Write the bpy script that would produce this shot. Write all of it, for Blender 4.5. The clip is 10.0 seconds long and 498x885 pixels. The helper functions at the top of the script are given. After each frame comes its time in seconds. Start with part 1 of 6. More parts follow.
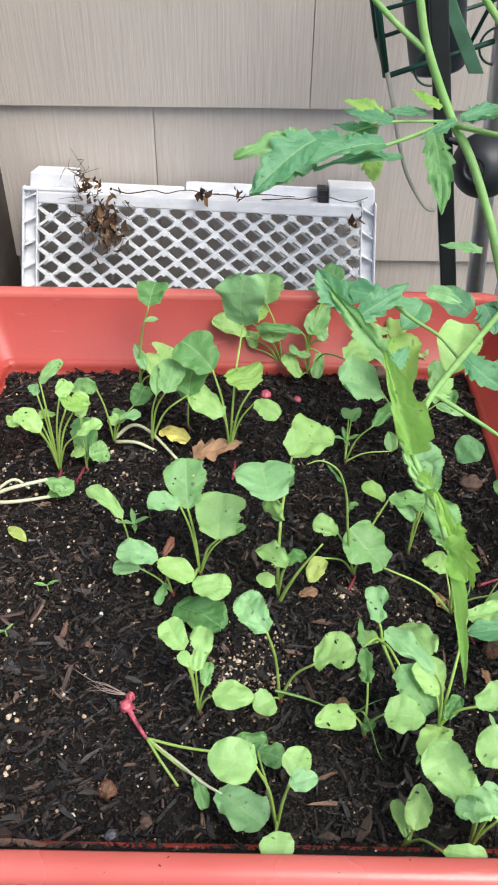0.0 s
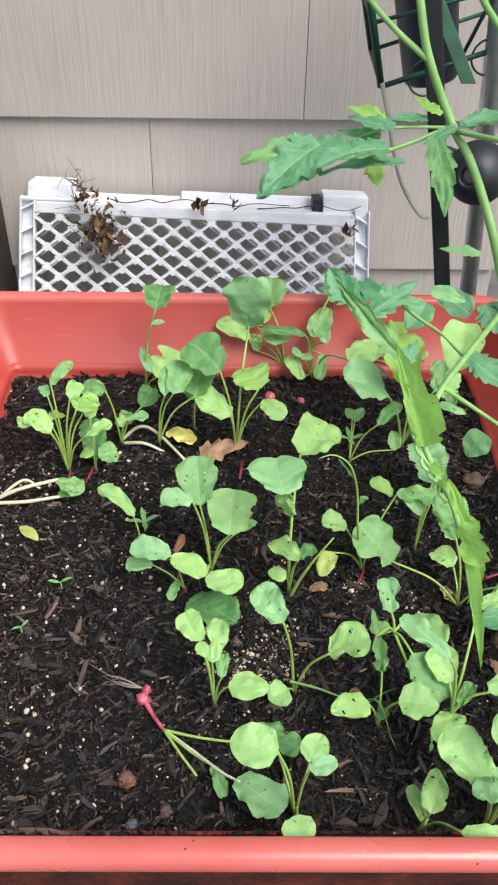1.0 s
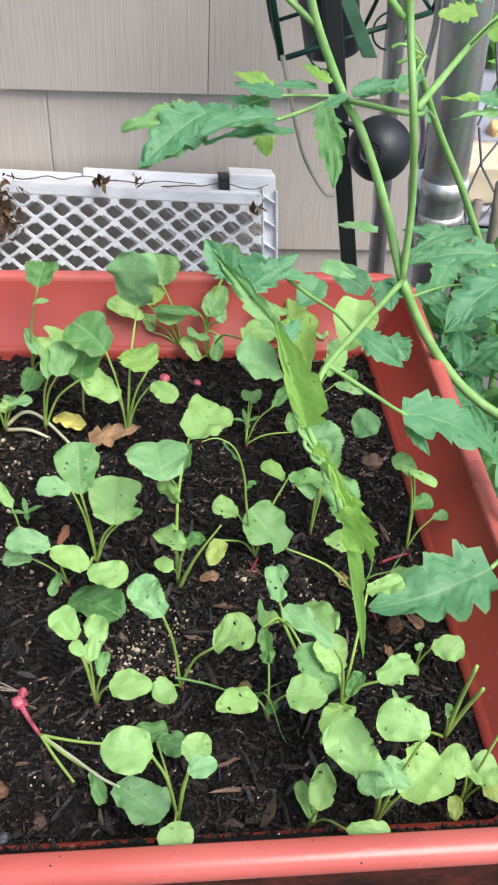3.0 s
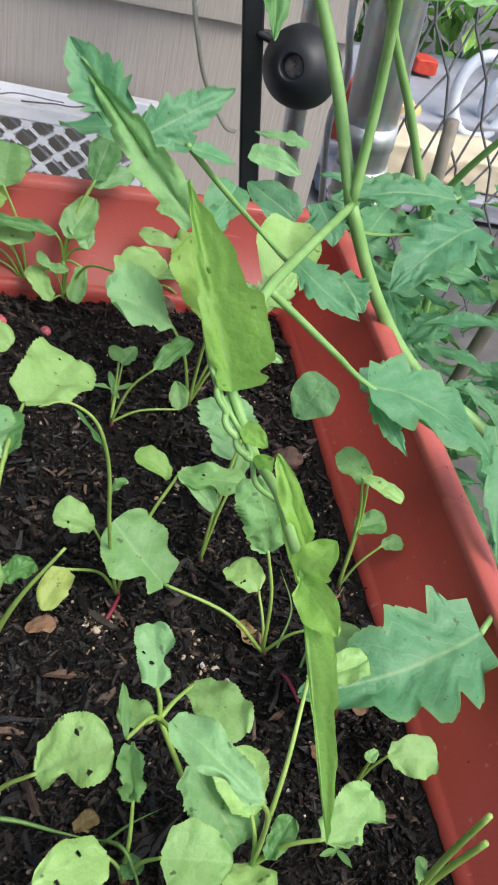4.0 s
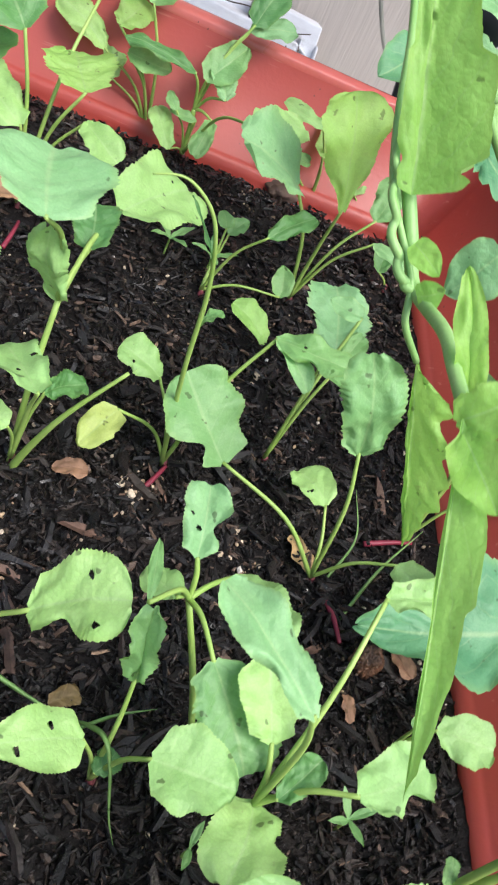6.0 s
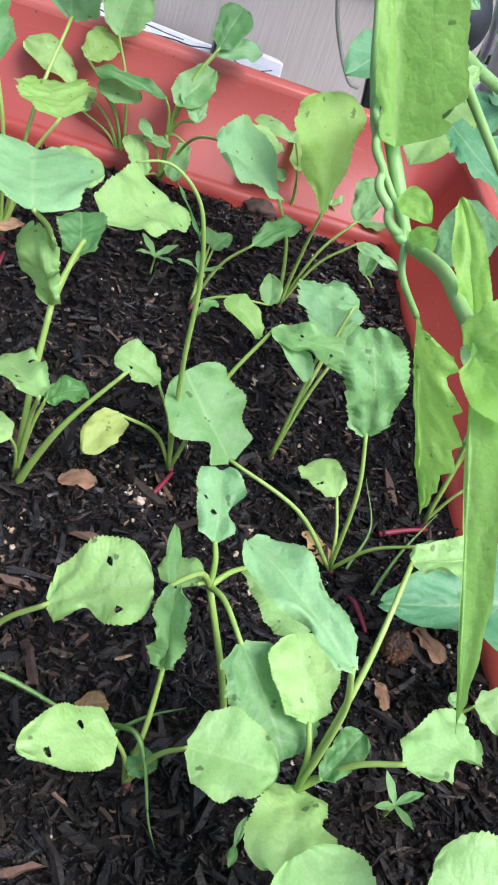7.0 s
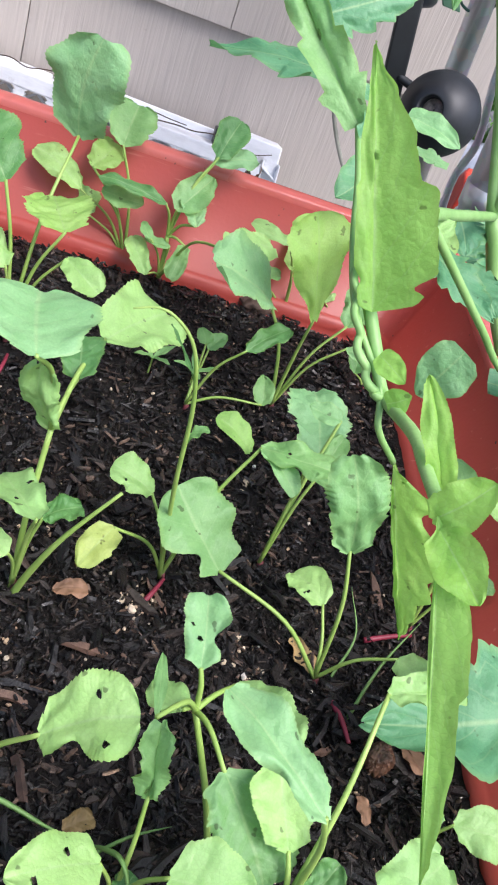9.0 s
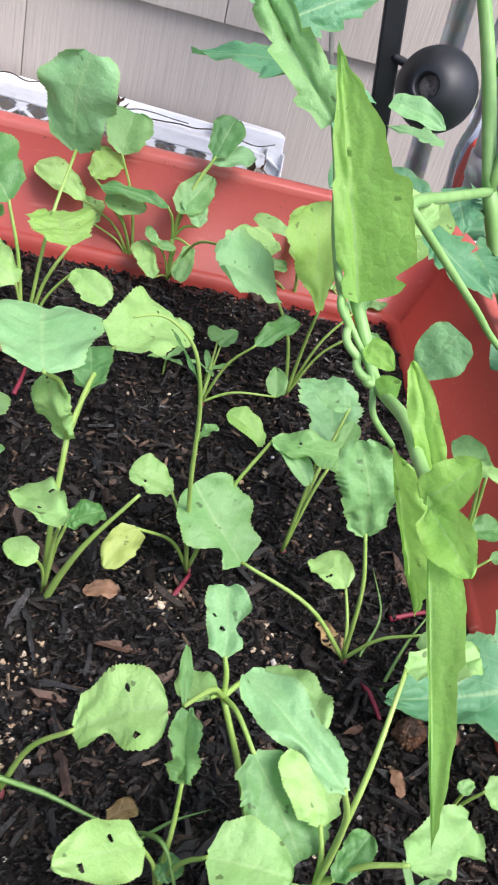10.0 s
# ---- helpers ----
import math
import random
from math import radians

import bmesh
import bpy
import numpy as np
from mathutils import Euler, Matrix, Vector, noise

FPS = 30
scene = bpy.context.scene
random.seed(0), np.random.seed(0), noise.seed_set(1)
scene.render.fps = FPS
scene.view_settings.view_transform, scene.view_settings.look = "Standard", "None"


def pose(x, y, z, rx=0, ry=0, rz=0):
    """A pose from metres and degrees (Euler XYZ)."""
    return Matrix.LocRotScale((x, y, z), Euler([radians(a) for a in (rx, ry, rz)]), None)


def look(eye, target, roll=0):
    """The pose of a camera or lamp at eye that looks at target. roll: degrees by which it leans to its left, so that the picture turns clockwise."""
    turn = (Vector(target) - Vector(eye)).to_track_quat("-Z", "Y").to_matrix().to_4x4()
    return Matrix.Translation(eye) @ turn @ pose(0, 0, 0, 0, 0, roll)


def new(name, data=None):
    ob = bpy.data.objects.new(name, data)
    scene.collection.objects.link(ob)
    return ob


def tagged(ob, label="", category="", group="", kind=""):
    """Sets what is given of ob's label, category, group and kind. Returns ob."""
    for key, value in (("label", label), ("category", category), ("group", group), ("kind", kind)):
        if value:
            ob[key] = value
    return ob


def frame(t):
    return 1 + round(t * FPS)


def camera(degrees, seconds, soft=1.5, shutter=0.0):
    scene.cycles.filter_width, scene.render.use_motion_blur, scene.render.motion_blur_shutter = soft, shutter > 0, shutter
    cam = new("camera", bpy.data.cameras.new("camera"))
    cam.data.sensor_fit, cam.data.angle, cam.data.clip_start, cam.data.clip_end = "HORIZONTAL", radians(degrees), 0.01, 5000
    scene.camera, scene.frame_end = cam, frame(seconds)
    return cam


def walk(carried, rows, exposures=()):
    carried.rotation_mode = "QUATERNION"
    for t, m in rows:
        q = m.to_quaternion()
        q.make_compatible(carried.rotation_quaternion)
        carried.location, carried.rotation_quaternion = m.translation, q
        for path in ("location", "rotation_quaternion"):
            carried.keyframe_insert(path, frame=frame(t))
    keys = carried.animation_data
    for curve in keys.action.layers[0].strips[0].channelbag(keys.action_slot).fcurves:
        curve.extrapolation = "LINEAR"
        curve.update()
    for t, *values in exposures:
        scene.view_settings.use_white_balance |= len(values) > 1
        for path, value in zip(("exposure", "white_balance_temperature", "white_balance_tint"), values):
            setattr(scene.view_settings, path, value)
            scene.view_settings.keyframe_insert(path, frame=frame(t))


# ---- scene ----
cam = camera(33.0, 10.0, soft=2.0, shutter=0.4)
PATH = [
    (0, (0.025, 0.222, 0.485), (0.011, 1.705, -0.857), 0.5),
    (0.5, (0.005, 0.217, 0.484), (0.033, 1.706, -0.851), 2.0),
    (1, (0.008, 0.206, 0.484), (0.027, 1.71, -0.834), 0.9),
    (1.5, (0.046, 0.2, 0.483), (0.083, 1.728, -0.806), -0.2),
    (2, (0.069, 0.19, 0.485), (0.14, 1.721, -0.8), -0.5),
    (2.1, (0.0673, 0.1923, 0.4829), (0.1474, 1.72, -0.8048), -0.1),
    (3.3, (0.035, 0.235, 0.444), (0.287, 1.699, -0.895), 6.8),
    (3.5, (0.042, 0.253, 0.398), (0.359, 1.752, -0.887), 9.2),
    (3.8, (0.05, 0.349, 0.338), (0.531, 1.786, -0.9638), 15.1),
    (4, (0.052, 0.373, 0.323), (0.574, 1.795, -0.983), 16.6),
    (4.2, (0.0535, 0.382, 0.3128), (0.5728, 1.792, -1.007), 18.9),
    (4.5, (0.057, 0.403, 0.289), (0.57, 1.784, -1.063), 24.1),
    (5, (0.049, 0.402, 0.279), (0.544, 1.762, -1.101), 32.2),
    (5.5, (0.05, 0.398, 0.266), (0.5, 1.764, -1.124), 33.4),
    (6.8, (0.057, 0.377, 0.23), (0.494, 1.846, -1.054), 25.0),
    (7, (0.056, 0.377, 0.232), (0.478, 1.852, -1.051), 24.3),
    (7.5, (0.056, 0.375, 0.236), (0.448, 1.869, -1.033), 23.5),
    (8, (0.054, 0.375, 0.242), (0.458, 1.889, -1), 24.1),
    (8.5, (0.053, 0.379, 0.252), (0.452, 1.914, -0.967), 24.5),
    (9, (0.051, 0.382, 0.257), (0.445, 1.94, -0.934), 24.0),
    (9.5, (0.052, 0.38, 0.258), (0.449, 1.938, -0.931), 22.7),
    (10, (0.057, 0.376, 0.266), (0.38, 1.918, -0.966), 18.0),
]
walk(cam, [(t, look(eye, target, roll)) for t, eye, target, roll in PATH], exposures=[(0, 0.46, 6200, 9), (2.2, 0.48, 6200, 9), (3.4, 0.33, 6150, 10), (3.8, 0.24, 6150, 10), (4.3, 0.34, 6250, 11), (4.8, 0.60, 6450, 13), (5.4, 0.66, 6350, 12), (6.9, 0.62, 5720, 15), (10, 0.67, 6000, 16)])

# world, sun and sky
world = bpy.data.worlds.new("sky")
scene.world = world
world.use_nodes = True
wn, wl = world.node_tree.nodes, world.node_tree.links
sky = wn.new("ShaderNodeTexSky")
sky.sky_type, sky.sun_disc = "NISHITA", False
sky.sun_elevation, sky.sun_rotation = radians(57), radians(136)
sky.air_density, sky.dust_density, sky.ozone_density = 1.0, 4.0, 0.6
wl.new(sky.outputs["Color"], wn["Background"].inputs["Color"])
wn["Background"].inputs["Strength"].default_value = 0.17
sun = new("sun", bpy.data.lights.new("sun", "SUN"))
sun.data.energy, sun.data.angle, sun.data.color = 2.3, radians(34), (1.0, 0.96, 0.90)
sun.matrix_world = look((1.25, -0.7, 2.7), (0, 0.6, 0))


# ---------- materials ----------
def mat(name, rough=0.6, metal=0.0, coat=0.0, sheen=0.0):
    m = bpy.data.materials.new(name)
    m.use_nodes = True
    b = m.node_tree.nodes["Principled BSDF"]
    b.inputs["Roughness"].default_value = rough
    b.inputs["Metallic"].default_value = metal
    b.inputs["Coat Weight"].default_value = coat
    return m, m.node_tree.nodes, m.node_tree.links, b


def coords(n, l, scale=(1, 1, 1), kind="Object"):
    tc, mp = n.new("ShaderNodeTexCoord"), n.new("ShaderNodeMapping")
    mp.inputs["Scale"].default_value = scale
    l.new(tc.outputs[kind], mp.inputs["Vector"])
    return mp.outputs["Vector"]


def noise_tex(n, l, vec, scale, detail=4, rough=0.55, distort=0.0):
    t = n.new("ShaderNodeTexNoise")
    t.inputs["Scale"].default_value, t.inputs["Detail"].default_value = scale, detail
    t.inputs["Roughness"].default_value, t.inputs["Distortion"].default_value = rough, distort
    l.new(vec, t.inputs["Vector"])
    return t.outputs["Fac"]


def ramp(n, l, fac, *stops):
    r = n.new("ShaderNodeValToRGB")
    e = r.color_ramp.elements
    while len(e) < len(stops):
        e.new(0.5)
    for el, (p, c) in zip(e, stops):
        el.position = p
        el.color = (*c, 1) if len(c) == 3 else c
    l.new(fac, r.inputs["Fac"])
    return r.outputs["Color"]


def grey(v):
    return (v, v, v)


def mix(n, l, fac, a, b, mode="MIX"):
    m = n.new("ShaderNodeMix")
    m.data_type, m.blend_type = "RGBA", mode
    for sock, v in ((m.inputs[0], fac), (m.inputs[6], a), (m.inputs[7], b)):
        if isinstance(v, (int, float)):
            sock.default_value = v
        elif isinstance(v, tuple):
            sock.default_value = (*v, 1)
        else:
            l.new(v, sock)
    return m.outputs[2]


def bump(n, l, b, height, strength=0.3, dist=0.002, chain=None):
    k = n.new("ShaderNodeBump")
    k.inputs["Strength"].default_value, k.inputs["Distance"].default_value = strength, dist
    l.new(height, k.inputs["Height"])
    if chain is not None:
        l.new(chain, k.inputs["Normal"])
    l.new(k.outputs["Normal"], b.inputs["Normal"])
    return k.outputs["Normal"]


def siding_material():
    m, n, l, b = mat("painted_shingle", 0.62)
    v = coords(n, l, (230, 230, 1.6))
    grain = noise_tex(n, l, v, 1.0, 3, 0.6)
    fine = noise_tex(n, l, coords(n, l, (420, 420, 8)), 1.0, 2)
    big = noise_tex(n, l, coords(n, l, (3, 3, 2)), 1.0, 3)
    info = n.new("ShaderNodeObjectInfo")
    c = ramp(n, l, big, (0.3, (0.480, 0.435, 0.386)), (0.7, (0.54, 0.488, 0.435)))
    c = mix(n, l, 0.45, c, ramp(n, l, grain, (0.3, grey(0.78)), (0.62, grey(1.05))), "MULTIPLY")
    spots = ramp(n, l, noise_tex(n, l, coords(n, l), 60, 2), (0.74, grey(1)), (0.80, (0.72, 0.66, 0.58)))
    c = mix(n, l, 0.6, c, spots, "MULTIPLY")
    c = mix(n, l, 0.25, c, ramp(n, l, info.outputs["Random"], (0, grey(0.86)), (1, grey(1.08))), "MULTIPLY")
    l.new(c, b.inputs["Base Color"])
    k = bump(n, l, b, grain, 0.6, 0.0018)
    bump(n, l, b, fine, 0.3, 0.0008, k)
    return m


def terracotta_material(name="terracotta_plastic", low=(0.315, 0.041, 0.029), high=(0.385, 0.058, 0.042), rough=0.36):
    m, n, l, b = mat(name, 0.42)
    big = noise_tex(n, l, coords(n, l), 7, 4)
    fine = noise_tex(n, l, coords(n, l), 420, 3)
    c = ramp(n, l, big, (0.3, low), (0.7, high))
    dirt = ramp(n, l, noise_tex(n, l, coords(n, l), 34, 5, 0.65), (0.62, grey(0)), (0.76, grey(1)))
    c = mix(n, l, mix(n, l, 0.35, (0, 0, 0), dirt), c, (0.17, 0.06, 0.035))
    specks = ramp(n, l, noise_tex(n, l, coords(n, l), 330, 1), (0.77, grey(0)), (0.80, grey(1)))
    c = mix(n, l, specks, c, (0.05, 0.025, 0.018))
    scuff = ramp(n, l, noise_tex(n, l, coords(n, l, (5, 60, 60)), 4, 3), (0.66, grey(0)), (0.74, grey(0.3)))
    c = mix(n, l, scuff, c, (0.68, 0.30, 0.22))
    l.new(c, b.inputs["Base Color"])
    l.new(ramp(n, l, big, (0.3, grey(rough)), (0.7, grey(rough + 0.14))), b.inputs["Roughness"])
    bump(n, l, b, fine, 0.18, 0.0006)
    return m


def shaded_soiled_material():
    """The planter's outer wall, splashed with dried mud; colour darkened for the lip's shade."""
    m, n, l, b = mat("shaded_soiled_terracotta", 0.75)
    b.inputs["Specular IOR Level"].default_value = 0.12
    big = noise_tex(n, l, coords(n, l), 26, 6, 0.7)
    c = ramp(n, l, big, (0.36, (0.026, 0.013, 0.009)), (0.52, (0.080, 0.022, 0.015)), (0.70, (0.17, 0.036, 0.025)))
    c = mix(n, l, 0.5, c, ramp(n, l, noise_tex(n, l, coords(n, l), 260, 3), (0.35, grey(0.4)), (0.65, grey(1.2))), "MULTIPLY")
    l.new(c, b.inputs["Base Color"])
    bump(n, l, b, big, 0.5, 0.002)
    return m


def soil_material():
    m, n, l, b = mat("potting_soil", 0.7)
    b.inputs["Specular IOR Level"].default_value = 0.22
    a = noise_tex(n, l, coords(n, l), 55, 6, 0.7)
    f = noise_tex(n, l, coords(n, l), 380, 4, 0.7)
    c = ramp(n, l, a, (0.3, (0.003, 0.0026, 0.0023)), (0.55, (0.0075, 0.0058, 0.005)), (0.75, (0.016, 0.011, 0.008)))
    c = mix(n, l, 0.6, c, ramp(n, l, f, (0.35, grey(0.35)), (0.7, grey(1.5))), "MULTIPLY")
    l.new(c, b.inputs["Base Color"])
    k = bump(n, l, b, a, 0.9, 0.006)
    bump(n, l, b, f, 0.8, 0.0016, k)
    return m


def island_material(name, stops, rough=0.7, strength=0.4, amount=0.5, fibre=False):
    """A material whose colour varies from piece to piece of a joined mesh; fibre runs its grain along each piece."""
    m, n, l, b = mat(name, rough)
    b.inputs["Specular IOR Level"].default_value = 0.3
    g = n.new("ShaderNodeNewGeometry")
    c = ramp(n, l, g.outputs["Random Per Island"], *stops)
    if fibre:
        sc = n.new("ShaderNodeVectorMath")
        sc.operation = "MULTIPLY"
        sc.inputs[1].default_value = (170, 1900, 1)
        l.new(n.new("ShaderNodeTexCoord").outputs["UV"], sc.inputs[0])
        f = noise_tex(n, l, sc.outputs[0], 1.0, 4, 0.65)
        knots = noise_tex(n, l, coords(n, l), 420, 3, 0.6)
        c = mix(n, l, 0.7, c, ramp(n, l, knots, (0.35, grey(0.45)), (0.68, grey(1.5))), "MULTIPLY")
    else:
        f = noise_tex(n, l, coords(n, l, (300, 300, 300)), 1.0, 4, 0.65)
    c = mix(n, l, amount, c, ramp(n, l, f, (0.3, grey(0.45)), (0.7, grey(1.35))), "MULTIPLY")
    l.new(c, b.inputs["Base Color"])
    if fibre:
        l.new(ramp(n, l, knots, (0.35, grey(rough * 0.65)), (0.7, grey(min(1, rough * 1.6)))), b.inputs["Roughness"])
    bump(n, l, b, f, strength, 0.001)
    return m


def white_plastic_material():
    m, n, l, b = mat("weathered_white_plastic", 0.5)
    d = noise_tex(n, l, coords(n, l), 16, 5, 0.65)
    s = noise_tex(n, l, coords(n, l, (30, 30, 140)), 1, 4)
    c = ramp(n, l, d, (0.35, (0.82, 0.84, 0.87)), (0.62, (0.72, 0.74, 0.77)), (0.76, (0.26, 0.24, 0.21)))
    c = mix(n, l, 0.5, c, ramp(n, l, s, (0.45, grey(1)), (0.72, grey(0.7))), "MULTIPLY")
    l.new(c, b.inputs["Base Color"])
    bump(n, l, b, d, 0.2, 0.001)
    return m


def plain_material(name, color, rough=0.5, metal=0.0, vary=0.25, scale=40, relief=0.15):
    m, n, l, b = mat(name, rough, metal)
    d = noise_tex(n, l, coords(n, l), scale, 5, 0.6)
    lo = tuple(v * (1 - vary) for v in color)
    hi = tuple(min(1, v * (1 + vary)) for v in color)
    l.new(ramp(n, l, d, (0.3, lo), (0.7, hi)), b.inputs["Base Color"])
    if relief:
        bump(n, l, b, noise_tex(n, l, coords(n, l), scale * 6, 3), relief, 0.0008)
    return m


def galvanised_material():
    m, n, l, b = mat("galvanised_steel", 0.42, 0.75)
    v = n.new("ShaderNodeTexVoronoi")
    v.inputs["Scale"].default_value = 90
    l.new(coords(n, l), v.inputs["Vector"])
    streak = noise_tex(n, l, coords(n, l, (60, 60, 2.5)), 1, 4)
    c = ramp(n, l, streak, (0.3, (0.60, 0.60, 0.61)), (0.6, (0.80, 0.80, 0.80)), (0.8, (0.46, 0.40, 0.36)))
    c = mix(n, l, 0.18, c, v.outputs["Color"], "MULTIPLY")
    l.new(c, b.inputs["Base Color"])
    l.new(ramp(n, l, streak, (0.3, grey(0.34)), (0.7, grey(0.55))), b.inputs["Roughness"])
    return m


SIDING, TERRACOTTA, SOIL, WHITE = siding_material(), terracotta_material(), soil_material(), white_plastic_material()
SHADED_SOILED = shaded_soiled_material()
# the rim's sky highlight is mixed into its paler, faded base colour
HIGHLIT_FADED = terracotta_material("highlit_faded_terracotta", (0.43, 0.085, 0.068), (0.52, 0.130, 0.105), 0.2)
STEEL = galvanised_material()
BLACK = plain_material("black_plastic", (0.012, 0.014, 0.017), 0.5, vary=0.4)
BLACK_METAL = plain_material("black_painted_metal", (0.012, 0.014, 0.015), 0.45, vary=0.3)
GREEN_WIRE = plain_material("green_coated_wire", (0.008, 0.050, 0.032), 0.4, vary=0.3)
CONCRETE = plain_material("concrete", (0.125, 0.12, 0.112), 0.85, vary=0.3, scale=14, relief=0.5)


# ---------- mesh helpers ----------
def mesh_of(bm, name, material, smooth=False):
    me = bpy.data.meshes.new(name)
    bm.to_mesh(me)
    bm.free()
    for mm in material if isinstance(material, (list, tuple)) else (material,):
        me.materials.append(mm)
    if smooth:
        me.shade_smooth()
    return me


def part(name, bm, material, parent=None, label="", smooth=False):
    """Links a bmesh as one mesh object, under a thing or a part."""
    ob = new(name, mesh_of(bm, name, material, smooth))
    if parent is not None:
        ob.parent = parent
        ob.matrix_parent_inverse = parent.matrix_world.inverted()
    if label:
        tagged(ob, label)
    return ob


def base_at(name, x, y, z):
    """An empty at the foot of a thing, that holds its parts."""
    ob = new(name)
    ob.matrix_world = Matrix.Translation((x, y, z))
    ob.empty_display_size = 0.02
    bpy.context.view_layer.update()
    return ob


def box(bm, lo, hi, bevel=0.0, m=None):
    lo, hi = Vector(lo), Vector(hi)
    r = bmesh.ops.create_cube(bm, size=1.0)
    vs = r["verts"]
    for v in vs:
        v.co = Vector([(a + b) / 2 + c * (b - a) for a, b, c in zip(lo, hi, v.co)])
    if bevel:
        es = list({e for v in vs for e in v.link_edges})
        r = bmesh.ops.bevel(bm, geom=es, offset=bevel, segments=2, affect="EDGES", profile=0.5)
        vs = list({v for f in r["faces"] for v in f.verts} | {v for v in vs if v.is_valid})
    if m is not None:
        for v in vs:
            v.co = m @ v.co
    return vs


def smooth_path(points, steps=6):
    """Points on a Catmull-Rom curve through the given ones."""
    p = [Vector(q) for q in points]
    if len(p) < 3:
        return [p[0].lerp(p[-1], i / steps) for i in range(steps + 1)]
    p = [p[0] * 2 - p[1], *p, p[-1] * 2 - p[-2]]
    out = []
    for i in range(1, len(p) - 2):
        a, b, c, d = p[i - 1:i + 3]
        for k in range(steps):
            u = k / steps
            out.append(0.5 * (2 * b + (c - a) * u + (2 * a - 5 * b + 4 * c - d) * u * u + (3 * b - a - 3 * c + d) * u ** 3))
    return out + [p[-2]]


def tube(bm, points, r0, r1=None, sides=8, steps=6, smooth=True, wobble=0.0):
    """A round stem or wire along a curve, tapering from r0 to r1."""
    r1 = r0 if r1 is None else r1
    pts = smooth_path(points, steps) if smooth else [Vector(q) for q in points]
    up = Vector((0.3, 0.2, 1)).normalized()
    rings = []
    for i, q in enumerate(pts):
        d = (pts[min(i + 1, len(pts) - 1)] - pts[max(i - 1, 0)]).normalized()
        a = d.cross(up)
        if a.length < 1e-3:
            a = d.cross(Vector((1, 0, 0)))
        a.normalize()
        up = a.cross(d)
        u = i / max(1, len(pts) - 1)
        r = (r0 + (r1 - r0) * u) * (1 + wobble * noise.noise(q * 160))
        rings.append([bm.verts.new(q + r * (math.cos(t) * a + math.sin(t) * up)) for t in [2 * math.pi * k / sides for k in range(sides)]])
    for p, q in zip(rings, rings[1:]):
        for k in range(sides):
            bm.faces.new((p[k], p[(k + 1) % sides], q[(k + 1) % sides], q[k]))
    bm.faces.new(rings[0][::-1])
    bm.faces.new(rings[-1])


def lathe(bm, profile, centre, sides=40, axis=None):
    """A turned body: (radius, height) pairs about an upright axis, or about axis."""
    q = Vector((0, 0, 1)).rotation_difference(Vector(axis)) if axis is not None else None
    rings = []
    for r, h in profile:
        ring = []
        for k in range(sides):
            t = 2 * math.pi * k / sides
            co = Vector((r * math.cos(t), r * math.sin(t), h))
            ring.append(bm.verts.new((q @ co if q else co) + Vector(centre)))
        rings.append(ring)
    for p, s in zip(rings, rings[1:]):
        for k in range(sides):
            bm.faces.new((p[k], p[(k + 1) % sides], s[(k + 1) % sides], s[k]))
    return rings


def rounded_rect(x0, x1, y0, y1, r, n=8):
    out = []
    for cx, cy, a in ((x1 - r, y1 - r, 0), (x0 + r, y1 - r, 90), (x0 + r, y0 + r, 180), (x1 - r, y0 + r, 270)):
        for k in range(n + 1):
            t = radians(a + 90 * k / n)
            out.append((cx + r * math.cos(t), cy + r * math.sin(t)))
    return out


# ---------- the large structure ----------
GROUND = -0.34
WALL_Y, WALL_END = 1.50, 0.445
bm = bmesh.new()
bmesh.ops.create_grid(bm, x_segments=40, y_segments=40, size=1)
for v in bm.verts:
    r = math.hypot(v.co.x, v.co.y)
    v.co = Vector((v.co.x * 30 ** max(0.12, r), v.co.y * 30 ** max(0.12, r), GROUND - 0.006 + 0.006 * noise.noise(v.co * 9)))
tagged(part("ground", bm, CONCRETE), "worn grey concrete yard beside the house", "ground", kind="structure")

# the house wall: a backing with overlapping shingles
bm = bmesh.new()
box(bm, (-2.42, WALL_Y + 0.014, GROUND), (WALL_END, WALL_Y + 0.16, 2.6))
wall = tagged(part("wall_north", bm, SIDING), "beige grey shingle siding of a house wall", "wall", kind="structure")
# an added dark wall that keeps light off the siding's left end
bm = bmesh.new()
box(bm, (-0.70, 0.95, GROUND), (-0.388, WALL_Y + 0.012, 2.6))
tagged(part("wall_west", bm, plain_material("dark_shade_wall", (0.05, 0.040, 0.034), 0.7, vary=0.4)), "unseen dark brown wall added to shade the left of the siding", "wall", kind="structure")
COURSE, FIRST = 0.2555, 0.008
for i in range(-2, 10):
    z = FIRST + i * COURSE
    joints = [-2.42] + [j for j in ((0.100 if i % 2 == 0 else -0.138) + 0.60 * k for k in (-4, -3, -2, -1, 0, 1)) if -2.40 < j < WALL_END - 0.02] + [WALL_END]
    for a, b in zip(joints, joints[1:]):
        bm = bmesh.new()
        zb = max(z, GROUND + 0.004)
        vs = box(bm, (a + 0.0005, WALL_Y, zb), (b - 0.0005, WALL_Y + 0.012, z + COURSE + 0.012), 0.0007)
        for v in vs:
            v.co.y += 0.010 * (v.co.z - z) / COURSE if v.co.y < WALL_Y + 0.006 else 0.004 * (v.co.z > z + COURSE)
            v.co.z += 0.0012 * noise.noise(Vector((v.co.x * 9, i, 0))) if v.co.z < z + 0.01 else 0
        part("shingle", bm, SIDING, wall)

# ---------- the planter ----------
RIM = 0.061
FX, BX = (-0.257, 0.268), (0.373, 0.903)


def tilt(y, z):
    """The bed leans a little: its far rim stands higher."""
    return (-0.002 + 0.0100 * (y - BX[0]) / (BX[1] - BX[0])) * min(1.0, max(0.0, (z - 0.009) / 0.04))


